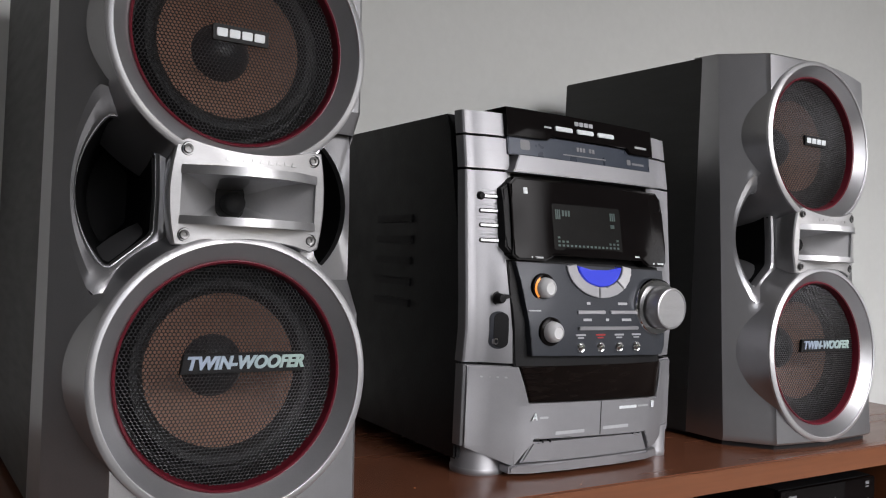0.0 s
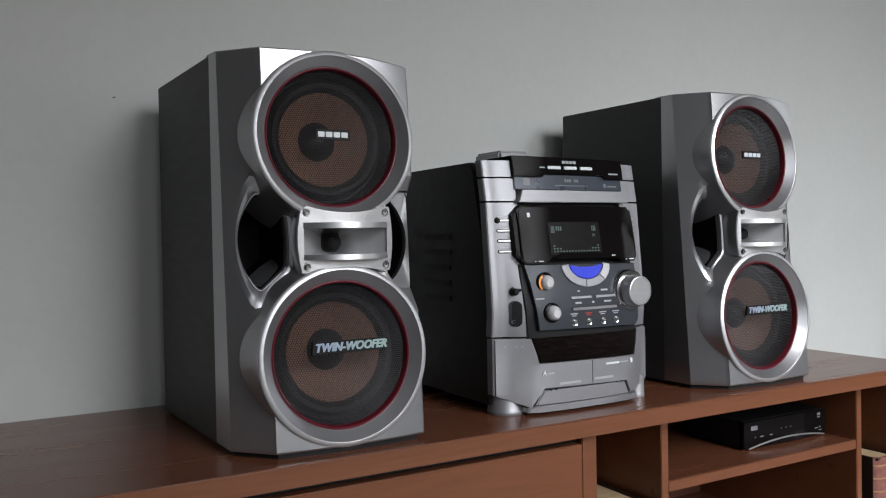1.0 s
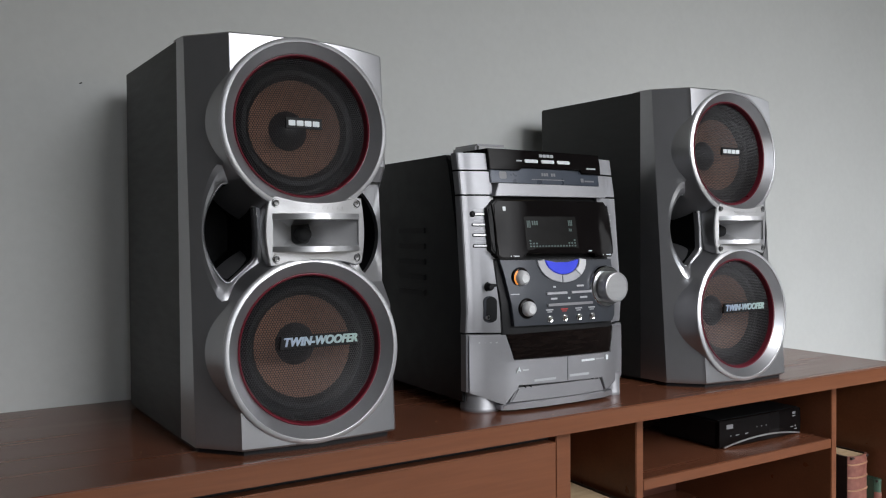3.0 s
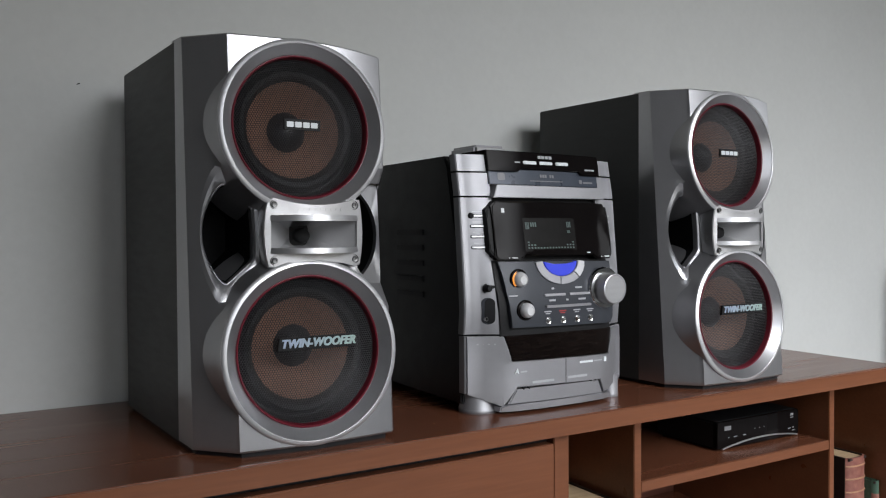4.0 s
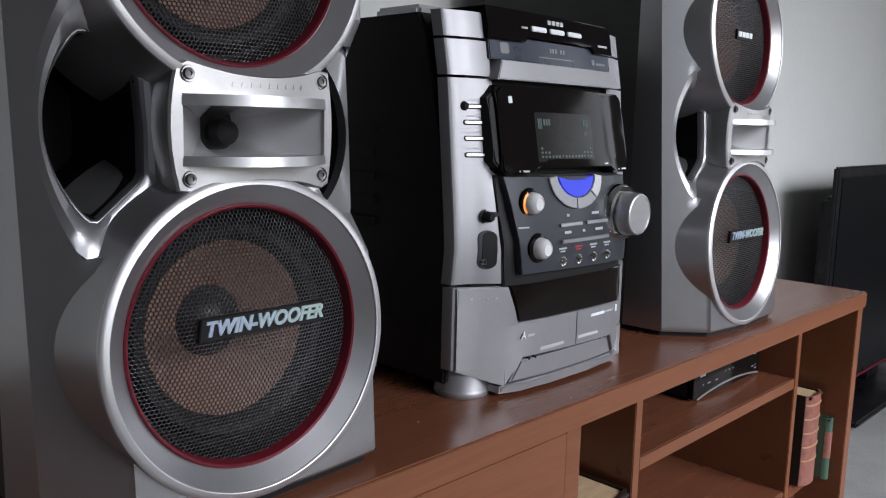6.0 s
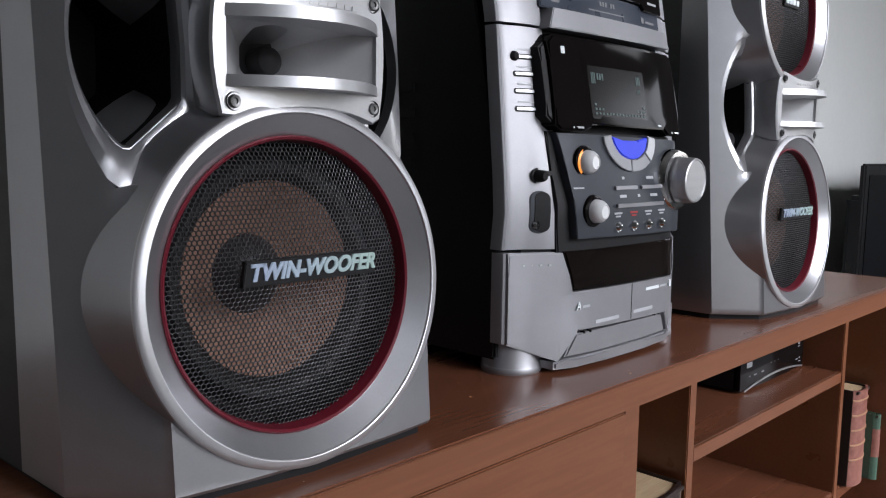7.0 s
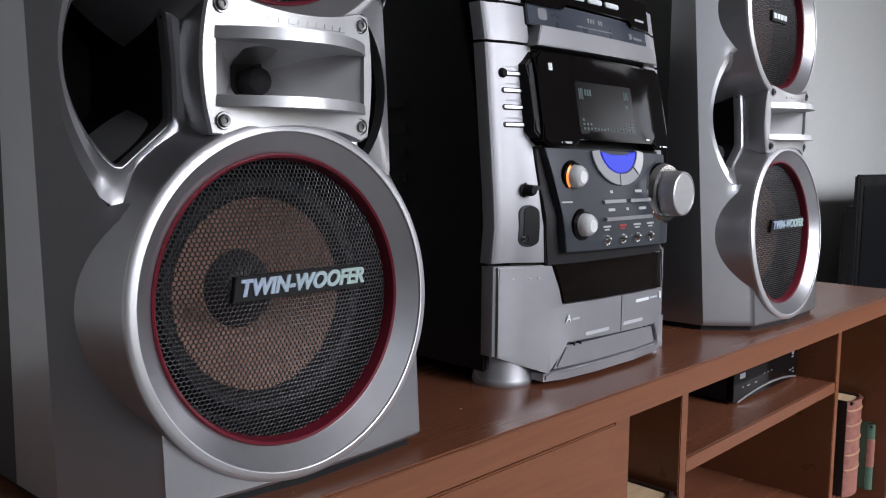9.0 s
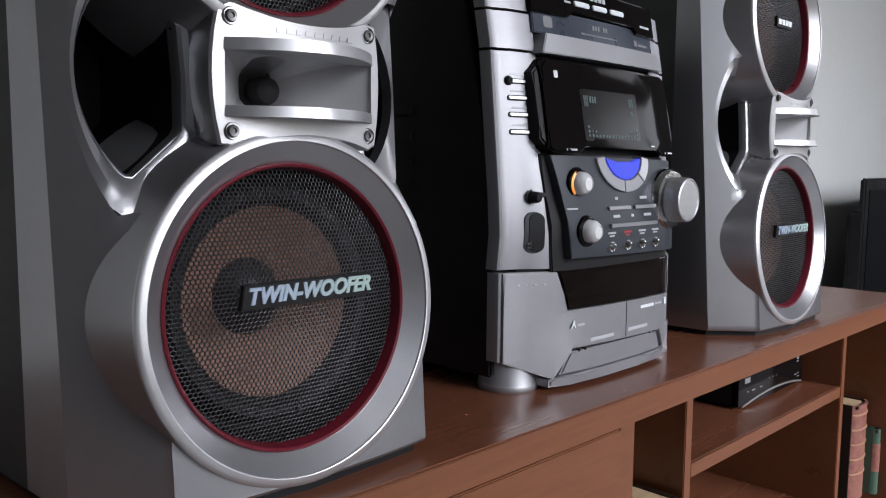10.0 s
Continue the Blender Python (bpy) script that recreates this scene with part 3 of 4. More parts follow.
    for k in range(2):  # heavy strokes
        lettering("TWIN-WOOFER", 0.0118, FOIL, badge, (0.0073 + 0.0004 * k, yb - 0.0014 - 0.00015 * k, 0.1072), 0.080, 0.25, 0.00042)
    yb2 = -0.0285 + SL * (0.331 - 0.2)
    badge = part("name_plate", slab(rounded(-0.021, 0.018, 0.3235, 0.3345, 0.001), lambda x, z: yb2, 0.0005, 0.002, 0.2, 0.0003), MATT, sp, "small black maker's badge with a silver bar")
    for k in range(4):
        part("badge_bar", slab(rounded(-0.0185 + 0.0087 * k, -0.0112 + 0.0087 * k, 0.3262, 0.3318, 0.0008), lambda x, z: yb2 - 0.0005, 0.0008, 0.001, 0.2, 0.0002), WHITE, badge)
    # horn between the woofers
    cx, n = 0.007, 64

    def plate_y(x, z):
        u = (x - cx) / 0.054
        return -0.0365 + 0.007 * u * u
    top = [(cx - 0.050 + 0.100 * k / 10, 0.256 - 0.0085 * (1 - ((k - 5) / 5) ** 2)) for k in range(11)]
    low = [(cx + 0.050 - 0.100 * k / 10, 0.181 + 0.0085 * (1 - ((k - 5) / 5) ** 2)) for k in range(11)]
    right = [(cx + 0.0505 + 0.004 * (1 - ((k - 3) / 3) ** 2), 0.252 - 0.067 * k / 6) for k in range(7)]
    left = [(cx - 0.0505 - 0.004 * (1 - ((k - 3) / 3) ** 2), 0.185 + 0.067 * k / 6) for k in range(7)]
    outline = radial(top + right + low + left, cx, 0.2185, n, 0.01)
    hole = radial(rounded(cx - 0.0470, cx + 0.0465, 0.2000, 0.2345, 0.001, 2), cx, 0.2185, n, 0.01)
    bm = bmesh.new()
    a0 = loop(bm, [(cx + (x - cx) * 0.93, z) for x, z in outline], lambda x, z: plate_y(x, z) + 0.036)
    a1 = loop(bm, outline, lambda x, z: plate_y(x, z) + 0.0012)
    a2 = loop(bm, [(cx + (x - cx) * 0.978, 0.2185 + (z - 0.2185) * 0.975) for x, z in outline], plate_y)
    a3 = loop(bm, hole, plate_y)
    a4 = loop(bm, hole, lambda x, z: plate_y(x, z) + 0.003)
    for p, q in ((a0, a1), (a1, a2), (a2, a3), (a3, a4)):
        bridge(bm, p, q)
    horn = part("tweeter_horn", bm, ALLOY, sp, "brushed silver horn plate with four screws")
    bm = bmesh.new()
    b0 = loop(bm, hole, lambda x, z: plate_y(x, z) + 0.003)
    throat = radial(rounded(cx - 0.0105, cx + 0.0105, 0.2050, 0.2290, 0.006, 3), cx, 0.2185, n, 0.01)
    b1 = loop(bm, [((x * 0.45 + p * 0.55), (z * 0.6 + q * 0.4)) for (x, z), (p, q) in zip(hole, throat)], lambda x, z: -0.004)
    b2 = loop(bm, throat, lambda x, z: 0.016)
    bridge(bm, b0, b1)
    bridge(bm, b1, b2)
    part("horn_throat", bm, HORN, horn, "funnel-shaped silver throat")
    # added black plate, stands in for the dark depth round the plug
    part("throat_end", box(cx - 0.012, cx + 0.012, 0.0158, 0.018, 0.202, 0.233, 0), RUBBER, horn, "added black plate closing the throat", smooth=False)
    part("phase_plug", lathe([(0.0, -0.0015), (0.004, -0.0007), (0.0072, 0.002), (0.0086, 0.007), (0.0080, 0.011), (0.0070, 0.016)], cx, 0, 0.2155, 32), RUBBER, horn, "black dome")
    for z0, z1 in ((0.2305, 0.2365), (0.1980, 0.2035)):
        fin = bmesh.new()
        cols = 16
        pts = []
        for k in range(cols + 1):
            u = -1 + 2 * k / cols
            x = cx + 0.0475 * u
            yo = plate_y(x, 0) - 0.0005 - 0.0185 * (1 - u * u)
            pts.append([fin.verts.new((x, yo, z0)), fin.verts.new((x, yo + 0.0008, z1)), fin.verts.new((x, plate_y(x, 0) + 0.010, z1 - 0.0005)), fin.verts.new((x, plate_y(x, 0) + 0.010, z0 + 0.0005))])
        for a, c in zip(pts, pts[1:]):
            for k in range(4):
                fin.faces.new((a[k], a[(k + 1) % 4], c[(k + 1) % 4], c[k]))
        fin.faces.new(pts[0])
        fin.faces.new(pts[-1])
        part("fin", fin, ALLOY, horn, "bowed silver fin")
    for sx in (-0.0435, 0.0435):
        for z in (0.2470, 0.1910):
            y = plate_y(cx + sx, z)
            screw = part("screw", lathe([(0.0, -0.0002), (0.0014, -0.0002), (0.0015, -0.0012), (0.0028, -0.0014), (0.0032, -0.0006), (0.0033, 0.001), (0.0042, 0.0002), (0.0044, -0.0004), (0.0046, 0.0002)], cx + sx, y, z, 24), STEEL, horn, "steel socket screw")
    for k in range(9):
        xx = cx - 0.020 + 0.0058 * k
        part("relief_bar", slab([(xx, 0.2412), (xx + 0.0040, 0.2412), (xx + 0.0044, 0.2438), (xx + 0.0004, 0.2438)], plate_y, 0.0003, 0.001, 0.2, 0), ALLOY, horn)
    # dark neck behind the plate
    neck = box(cx - 0.045, cx + 0.045, 0.019, 0.05, 0.188, 0.250, 0.003)
    part("horn_neck", neck, SILVER, sp, "shaded silver neck of the horn")
    return sp


SPK = speaker("tall silver and black two-woofer loudspeaker standing on the cabinet")
SPK.location = (-0.228, 0.0, H)
copy_thing(SPK, pose(0.419, 0.0, H))

# ---- the stereo unit ----
UX, UW = 0.105, 0.125     # middle and half width


def uy(x, z):
    """The bowed, leaning front of the unit."""
    lean = 0.032 - 0.19 * (0.313 - z) if z > 0.13 else -0.003
    u = (x - UX) / UW
    side = min(1.0, max(0.0, (abs(x - UX) - 0.077) / 0.028))    # the columns fall back at the sides
    back = 0.011 if z < 0.0955 else max(-0.003, 0.0125 - (z - 0.1) / 0.16 * 0.015)
    return lean - 0.018 * max(0.0, 1 - u ** 4) + back * side


def bow(x, z):
    return 0.032 - 0.19 * (0.313 - z) - 0.018 * max(0.0, 1 - ((x - UX) / UW) ** 4)


def vpart(name, poly, mat, parent, proud=0.0, thick=0.006, label="", bevel=0.0008, step=0.02):
    return part(name, slab(poly, bow, proud, thick, step, bevel), mat, parent, label)


def upart(name, poly, mat, parent, proud=0.0, thick=0.006, label="", bevel=0.0008, step=0.02):
    return part(name, slab(poly, uy, proud, thick, step, bevel), mat, parent, label)


unit = thing("mini_stereo", "silver and black mini hi-fi unit standing on the cabinet", "stereo", (0, 0, H))
body = bmesh.new()
side = [(0.300, 0.012), (0.300, 0.312), (0.05, 0.312), (0.042, 0.300), (0.022, 0.200), (0.012, 0.120), (0.012, 0.012)]
rows = [[body.verts.new((x, y, z)) for y, z in side] for x in (-0.0182, 0.2282)]
bridge(body, *rows)
for r in rows:
    body.faces.new(r)
bmesh.ops.bevel(body, geom=[e for e in body.edges], offset=0.002, segments=2, affect="EDGES", clamp_overlap=True)
part("casing", body, BODY, unit, "black steel casing")
for k in range(5):
    part("vent_slot", box(-0.0205, -0.018, 0.10, 0.17, 0.215 - 0.02 * k, 0.222 - 0.02 * k, 0.0005), MATT, unit)
# dark core behind the panels
part("core", slab([(0.0, 0.030), (0.21, 0.030), (0.21, 0.312), (0.0, 0.312)], uy, -0.004, 0.030, 0.02, 0), MATT, unit)


def column(sign, name, z0, z1, xa, xb, mat, label=""):
    """A silver piece of one side column, its outer edge rounded back."""
    def xm(x):
        return UX + sign * (UX - x)
    bm = bmesh.new()
    zs = [z0 + 0.0006 + (z1 - z0 - 0.0012) * k / 6 for k in range(7)]
    cols = [(-0.0187, 0.012), (-0.0187, 0.004), (-0.0180, 0.0014), (-0.0165, 0.0002), (-0.012, 0.0)] + [(-0.0085 + 0.0035 * k, 0.0) for k in range(9)]
    grid = []
    for z in zs:
        edge = xa + (xb - xa) * (z - z0) / (z1 - z0)
        line = [bm.verts.new((xm(x), uy(max(x, -0.012), z) + back, z)) for x, back in cols]
        line += [bm.verts.new((xm(edge), uy(edge, z), z)), bm.verts.new((xm(edge), uy(edge, z) + 0.008, z))]
        grid.append(line)
    for a, c in zip(grid, grid[1:]):
        for k in range(len(a) - 1):
            bm.faces.new((a[k], a[k + 1], c[k + 1], c[k]))
    for line in (grid[0], grid[-1]):
        back = [bm.verts.new((v.co.x, v.co.y + 0.006, v.co.z)) for v in line]
        for k in range(len(line) - 1):
            bm.faces.new((line[k], line[k + 1], back[k + 1], back[k]))
    if sign < 0:
        bmesh.ops.reverse_faces(bm, faces=bm.faces)
    return part(name, bm, mat, unit, label)


for sign in (1, -1):
    column(sign, "top_cap", 0.2915, 0.3130, 0.0225, 0.0205, SATIN, "silver top corner")
    column(sign, "upper_trim", 0.2615, 0.2905, 0.0225, 0.0225, SATIN, "silver upper trim")
    column(sign, "side_column", 0.0955, 0.2605, 0.0235, 0.0225, SATIN, "brushed silver side column")

# top: black lid, tray front and silver bar
lid = upart("lid", [(0.019, 0.2925), (0.062, 0.2925), (0.066, 0.2965), (0.158, 0.2955), (0.163, 0.2905), (0.196, 0.2905), (0.196, 0.3165), (0.019, 0.3185)], PIANO, unit, 0.006, 0.05, "gloss black lid with three white buttons")
for x in (0.070, 0.0955, 0.121):
    upart("button", rounded(x, x + 0.0205, 0.3022, 0.3064, 0.0016), WHITE, lid, 0.0075, 0.004, "white push button", 0.0004)
for k in range(4):
    upart("badge_bar", rounded(0.0940 + 0.0058 * k, 0.0988 + 0.0058 * k, 0.3098, 0.3136, 0.0006), GREYPRINT, lid, 0.0064, 0.002, "", 0.0002)
upart("print_bar", rounded(0.058, 0.066, 0.3035, 0.3052, 0.0004), GREYPRINT, lid, 0.0062, 0.002, "", 0)
upart("print_bar", rounded(0.170, 0.187, 0.2970, 0.2990, 0.0004), GREYPRINT, lid, 0.0062, 0.002, "", 0)
tray = upart("disc_tray", [(0.0205, 0.2765), (0.193, 0.2755), (0.194, 0.2945), (0.021, 0.2955)], BLUESLATE, unit, 0.003, 0.02, "slate-blue disc tray front")
upart("print_bar", rounded(0.033, 0.043, 0.2815, 0.2905, 0.002), DIMPRINT, tray, 0.0032, 0.001, "faint disc mark", 0)
for k in range(6):
    if k != 3:
        upart("print_bar", [(0.0965 + 0.0038 * k, 0.2862), (0.0993 + 0.0038 * k, 0.2862), (0.0993 + 0.0038 * k, 0.2900), (0.0965 + 0.0038 * k, 0.2900)], DIMPRINT, tray, 0.0033, 0.001, "", 0)
upart("print_bar", rounded(0.080, 0.132, 0.2812, 0.2822, 0.0003), DIMPRINT, tray, 0.0033, 0.001, "", 0)
upart("print_bar", rounded(0.160, 0.165, 0.2800, 0.2850, 0.001), DIMPRINT, tray, 0.0033, 0.001, "", 0)
upart("print_bar", rounded(0.167, 0.184, 0.2805, 0.2825, 0.0005), DIMPRINT, tray, 0.0033, 0.001, "", 0)
upart("silver_bar", [(0.0195, 0.2600), (0.1955, 0.2600), (0.1885, 0.2745), (0.0265, 0.2755)], SATIN, unit, 0.0105, 0.02, "polished silver bar below the tray", 0.0007)

# display visor
visor = vpart("display_visor", [(0.0135, 0.1885), (0.018, 0.1845), (0.045, 0.1845), (0.055, 0.1895), (0.160, 0.1885), (0.168, 0.1835), (0.192, 0.1835), (0.196, 0.1880),
                                (0.1945, 0.2490), (0.190, 0.2545), (0.020, 0.2555), (0.0145, 0.2500)], PIANO, unit, 0.012, 0.02, "gloss black display visor", 0.003)
for sgn, x0, x1 in ((1, 0.0090, 0.0150), (-1, 0.1945, 0.2005)):
    vpart("visor_ear", [(x0, 0.195), (x1, 0.1885), (x1, 0.2500), (x0, 0.2450)], MATT, visor, 0.009, 0.02, "", 0.0015)
screen = vpart("screen", rounded(0.0545, 0.1345, 0.1945, 0.2350, 0.002), LCD, visor, 0.01215, 0.002, "grey liquid crystal display", 0)
for k in range(16):
    for j, w in ((0, 0.6), (1, 0.5), (2, 0.35)):
        off = abs(k - 7.5) / 7.5
        if j == 0 or off > 0.5 + 0.22 * j:
            x = 0.0590 + 0.0046 * k
            vpart("segment", [(x, 0.1978 + 0.0034 * j), (x + 0.0024, 0.1978 + 0.0034 * j), (x + 0.0024, 0.1996 + 0.0034 * j), (x, 0.1996 + 0.0034 * j)], TEAL, screen, 0.0124, 0.001, "", 0, 1)
for x0, z0, w, h in ((0.058, 0.2215, 0.006, 0.0085), (0.0655, 0.2245, 0.010, 0.0052), (0.122, 0.2235, 0.007, 0.0070), (0.122, 0.2165, 0.005, 0.0035)):
    for i in range(3):
        vpart("segment", [(x0 + w * i / 3, z0), (x0 + w * (i + 0.62) / 3, z0), (x0 + w * (i + 0.62) / 3, z0 + h), (x0 + w * i / 3, z0 + h)], TEAL, screen, 0.0124, 0.001, "", 0, 1)
vpart("print_bar", rounded(0.0265, 0.0305, 0.2415, 0.2470, 0.0008), WHITE, visor, 0.0123, 0.001, "small white mark", 0)
vpart("print_bar", rounded(0.150, 0.156, 0.1912, 0.1926, 0.0005), WHITE, visor, 0.0123, 0.001, "", 0)
vpart("print_bar", rounded(0.030, 0.042, 0.1865, 0.1880, 0.0004), GREYPRINT, visor, 0.0123, 0.001, "", 0)
vpart("print_bar", rounded(0.174, 0.190, 0.1858, 0.1872, 0.0004), WHITE, visor, 0.0123, 0.001, "", 0)

# left column: socket and slot buttons; right column the same
for k, z in enumerate((0.2380, 0.2255, 0.2130, 0.2000)):
    upart("slot_button", rounded(-0.0055, 0.0190, z - 0.0011, z + 0.0011, 0.0010), ALLOY, unit, 0.0012, 0.002, "thin silver button", 0.0003)
    upart("slot_gap", rounded(-0.0067, 0.0195, z - 0.0023, z + 0.0019, 0.0018), MATT, unit, 0.0002, 0.002, "", 0)
    upart("print_bar", rounded(-0.0035, 0.0100, z + 0.0044, z + 0.0054, 0.0003), GREYPRINT, unit, 0.0003, 0.001, "", 0)
for k in range(6):
    z = 0.2385 - 0.0078 * k
    upart("slot_button", rounded(0.1985, 0.2140, z - 0.0009, z + 0.0009, 0.0008), ALLOY, unit, 0.0012, 0.002, "thin silver button", 0.0003)
part("power_button", lathe([(0.0, -0.0022), (0.0026, -0.002), (0.0034, -0.0008), (0.0040, 0.001)], -0.0045, uy(-0.0045, 0.238), 0.238, 24), MATT, unit, "round black standby button")
jack = part("level_knob", lathe([(0.0, -0.0085), (0.0032, -0.008), (0.0042, -0.006), (0.0046, 0.0), (0.0058, 0.0003)], 0.0075, uy(0.0075, 0.151), 0.151, 28), MATT, unit, "small black level knob")
upart("pointer", [(0.0095, 0.1503), (0.0150, 0.1520), (0.0150, 0.1545), (0.0085, 0.1550)], MATT, unit, 0.006, 0.003, "", 0.0004)
upart("socket_recess", rounded(0.0015, 0.0150, 0.1080, 0.1400, 0.0066), GUNMETAL, unit, 0.0006, 0.002, "oblong socket recess", 0.0003)
upart("socket_recess", rounded(0.0045, 0.0150, 0.1090, 0.1392, 0.0052), MATT, unit, 0.0010, 0.002, "", 0)
part("socket", lathe([(0.0, 0.0), (0.0014, -0.0002), (0.0016, -0.0022), (0.0028, -0.0022), (0.0031, 0.0)], 0.0060, uy(0.006, 0.1145), 0.1145, 24), CHROME, unit, "small round socket")

# control panel
panel = upart("control_panel", [(0.0300, 0.1040), (0.1880, 0.1015), (0.1960, 0.1080), (0.1960, 0.1800), (0.0185, 0.1830), (0.0225, 0.1640), (0.0265, 0.1340)], GUNMETAL, unit, 0.008, 0.02, "slate-grey control panel", 0.0025)
upart("panel_edge", [(0.0200, 0.0930), (0.1960, 0.0930), (0.1960, 0.1830), (0.0150, 0.1840)], MATT, unit, 0.002, 0.02, "", 0.001)


def knob(name, x, z, r, depth, parent, label, lamp=None):
    y = uy(x, z) - 0.008
    well = part("knob_well", lathe([(r * 0.9, -0.002), (r * 1.18, -0.0008), (r * 1.32, -0.0006), (r * 1.36, 0.002)], x, y, z, 40), PIANO, parent, "black ring")
    if lamp:
        half = lathe([(r * 0.92, -0.0026), (r * 1.12, -0.0016), (r * 1.14, 0.0)], x, y, z, 40)
        bmesh.ops.delete(half, geom=[v for v in half.verts if v.co.x > x - r * 0.45], context="VERTS")
        part("lamp_ring", half, lamp, well, "amber-lit ring")
    return part(name, lathe([(0.0, -depth), (r * 0.5, -depth), (r * 0.56, -depth - 0.0008), (r * 0.72, -depth + 0.0006), (r * 0.9, -depth + 0.003), (r * 0.97, -depth + 0.006), (r, 0.0)], x, y, z, 40), DIAL, parent, label)


knob("dial", 0.0430, 0.1615, 0.0092, 0.010, panel, "silver dial with an amber glow", AMBER)
knob("dial", 0.0480, 0.1245, 0.0092, 0.010, panel, "silver dial")
vx, vz = 0.176, 0.146
vy = uy(vx, vz) - 0.008
part("volume_collar", lathe([(0.020, -0.006), (0.0245, -0.006), (0.0265, -0.003), (0.027, 0.003)], vx - 0.002, vy, vz, 56), CHROME, panel, "chrome collar of the volume knob")
part("volume_knob", lathe([(0.0, -0.0205), (0.0168, -0.0205), (0.0174, -0.0211), (0.0186, -0.0206), (0.0193, -0.0190), (0.0197, -0.010), (0.0202, 0.0)], vx, vy, vz, 64), ALLOY, panel, "large satin silver volume knob")
# half-round keys with the blue lamp
ax, az = 0.1075, 0.1815
upart("blue_key", [(ax - 0.0262, az)] + [(x, az + (z - az) * 0.70) for x, z in arc_points(ax, az, 0.0255, 190, 350, 20)] + [(ax + 0.0262, az), (ax + 0.010, az - 0.003), (ax - 0.010, az - 0.003)], BLUE, panel, 0.0098, 0.004, "translucent blue key lit from behind", 0.0008)
for a0, a1 in ((181, 264), (265.5, 314), (316, 359)):
    outer = arc_points(ax, az, 0.0385, a0, a1, 8)
    inner = arc_points(ax, az + 0.002, 0.0275, a1, a0, 8)
    k = 0.72
    upart("arc_key", [(x, az + (z - az) * k) for x, z in outer + inner], SATIN if a0 < 300 else ALLOY, panel, 0.0100, 0.004, "silver arc-shaped key", 0.0006, 0.01)
for x0, x1, z in ((0.0775, 0.1095, 0.1412), (0.1160, 0.1490, 0.1412), (0.0780, 0.1490, 0.1272)):
    upart("bar_key", rounded(x0, x1, z - 0.0015, z + 0.0015, 0.0008), SATIN, panel, 0.0100, 0.004, "thin silver bar key", 0.0004)
for x0, x1, z in ((0.0895, 0.0935, 0.1488), (0.1270, 0.1380, 0.1488), (0.0840, 0.0935, 0.1345), (0.1105, 0.1140, 0.1345), (0.1300, 0.1415, 0.1345)):
    upart("print_bar", rounded(x0, x1, z - 0.0011, z + 0.0011, 0.0004), GREYPRINT, panel, 0.0083, 0.001, "", 0)
for k, x in enumerate((0.0810, 0.1040, 0.1265, 0.1480)):
    ink = REDPRINT if k == 1 else GREYPRINT
    upart("print_bar", rounded(x - 0.0055, x + 0.0055, 0.1205, 0.1220, 0.0004), ink, panel, 0.0083, 0.001, "", 0)
    upart("print_bar", rounded(x - 0.0035, x + 0.0035, 0.1182, 0.1194, 0.0004), ink, panel, 0.0083, 0.001, "", 0)
    part("round_key", lathe([(0.0, -0.004), (0.0020, -0.0036), (0.0028, -0.0018), (0.0032, -0.0008), (0.0042, -0.0012), (0.0046, 0.001)], x, uy(x, 0.1105) - 0.008, 0.1105, 28), CHROME, panel, "small chrome button")
upart("print_bar", rounded(0.0270, 0.0385, 0.1415, 0.1426, 0.0003), GREYPRINT, panel, 0.0083, 0.001, "", 0)

# cassette windows and lower doors
upart("cassette_window", [(0.0330, 0.0640), (0.1850, 0.0620), (0.1960, 0.0940), (0.0235, 0.0945)], SMOKE, unit, 0.004, 0.02, "smoked cassette window", 0.001)
upart("cassette_door", [(-0.016, 0.0250), (0.0215, 0.0100), (0.0380, 0.0310), (0.0390, 0.0325), (0.1690, 0.0300), (0.1760, 0.0130), (0.226, 0.0230), (0.226, 0.0925), (0.1975, 0.0925), (0.1860, 0.0610), (0.0320, 0.0630), (0.0225, 0.0935), (-0.016, 0.0935)], SATIN, unit, 0.0045, 0.02, "silver cassette door", 0.0012)
for sign in (1, -1):
    column(sign, "lower_corner", 0.0250, 0.0945, -0.0105, -0.0105, SATIN, "silver lower corner")
upart("door_gap", rounded(0.1113, 0.1122, 0.0318, 0.0618, 0.0003), MATT, unit, 0.0047, 0.001, "thin dark joint between the two doors", 0)
lettering("A", 0.0085, WHITE, unit, (0.0375, uy(0.0375, 0.0515) - 0.0050, 0.0515), None, 0.15, 0.00015)
for x0, x1, z, h, m in ((0.0430, 0.0520, 0.0505, 0.0009, GREYPRINT), (0.0600, 0.0930, 0.0365, 0.0014, GREYPRINT), (0.1150, 0.1460, 0.0375, 0.0014, GREYPRINT), (0.1340, 0.1560, 0.0545, 0.0013, WHITE), (0.1580, 0.1720, 0.0545, 0.0008, GREYPRINT), (0.1760, 0.1800, 0.0550, 0.0030, WHITE)):
    upart("print_bar", rounded(x0, x1, z - h, z + h, 0.0006), m, unit, 0.0048, 0.001, "", 0)
for k in range(4):
    upart("print_bar", rounded(-0.0060 + 0.006 * k, -0.0042 + 0.006 * k, 0.0840, 0.0852, 0.0004), GREYPRINT, unit, 0.0048, 0.001, "", 0)
# pull-out tray between the feet
foot_bar = upart("front_sill", [(0.0180, 0.0035), (0.1930, 0.0035), (0.1930, 0.0105), (0.1780, 0.0115), (0.0260, 0.0115), (0.0180, 0.0095)], SATIN, unit, 0.0048, 0.02, "silver sill", 0.0015)
upart("tape_tray", [(0.0275, 0.0125), (0.1760, 0.0120), (0.1685, 0.0285), (0.0395, 0.0295)], SATIN, unit, 0.0022, 0.02, "silver cassette tray front", 0.0015)
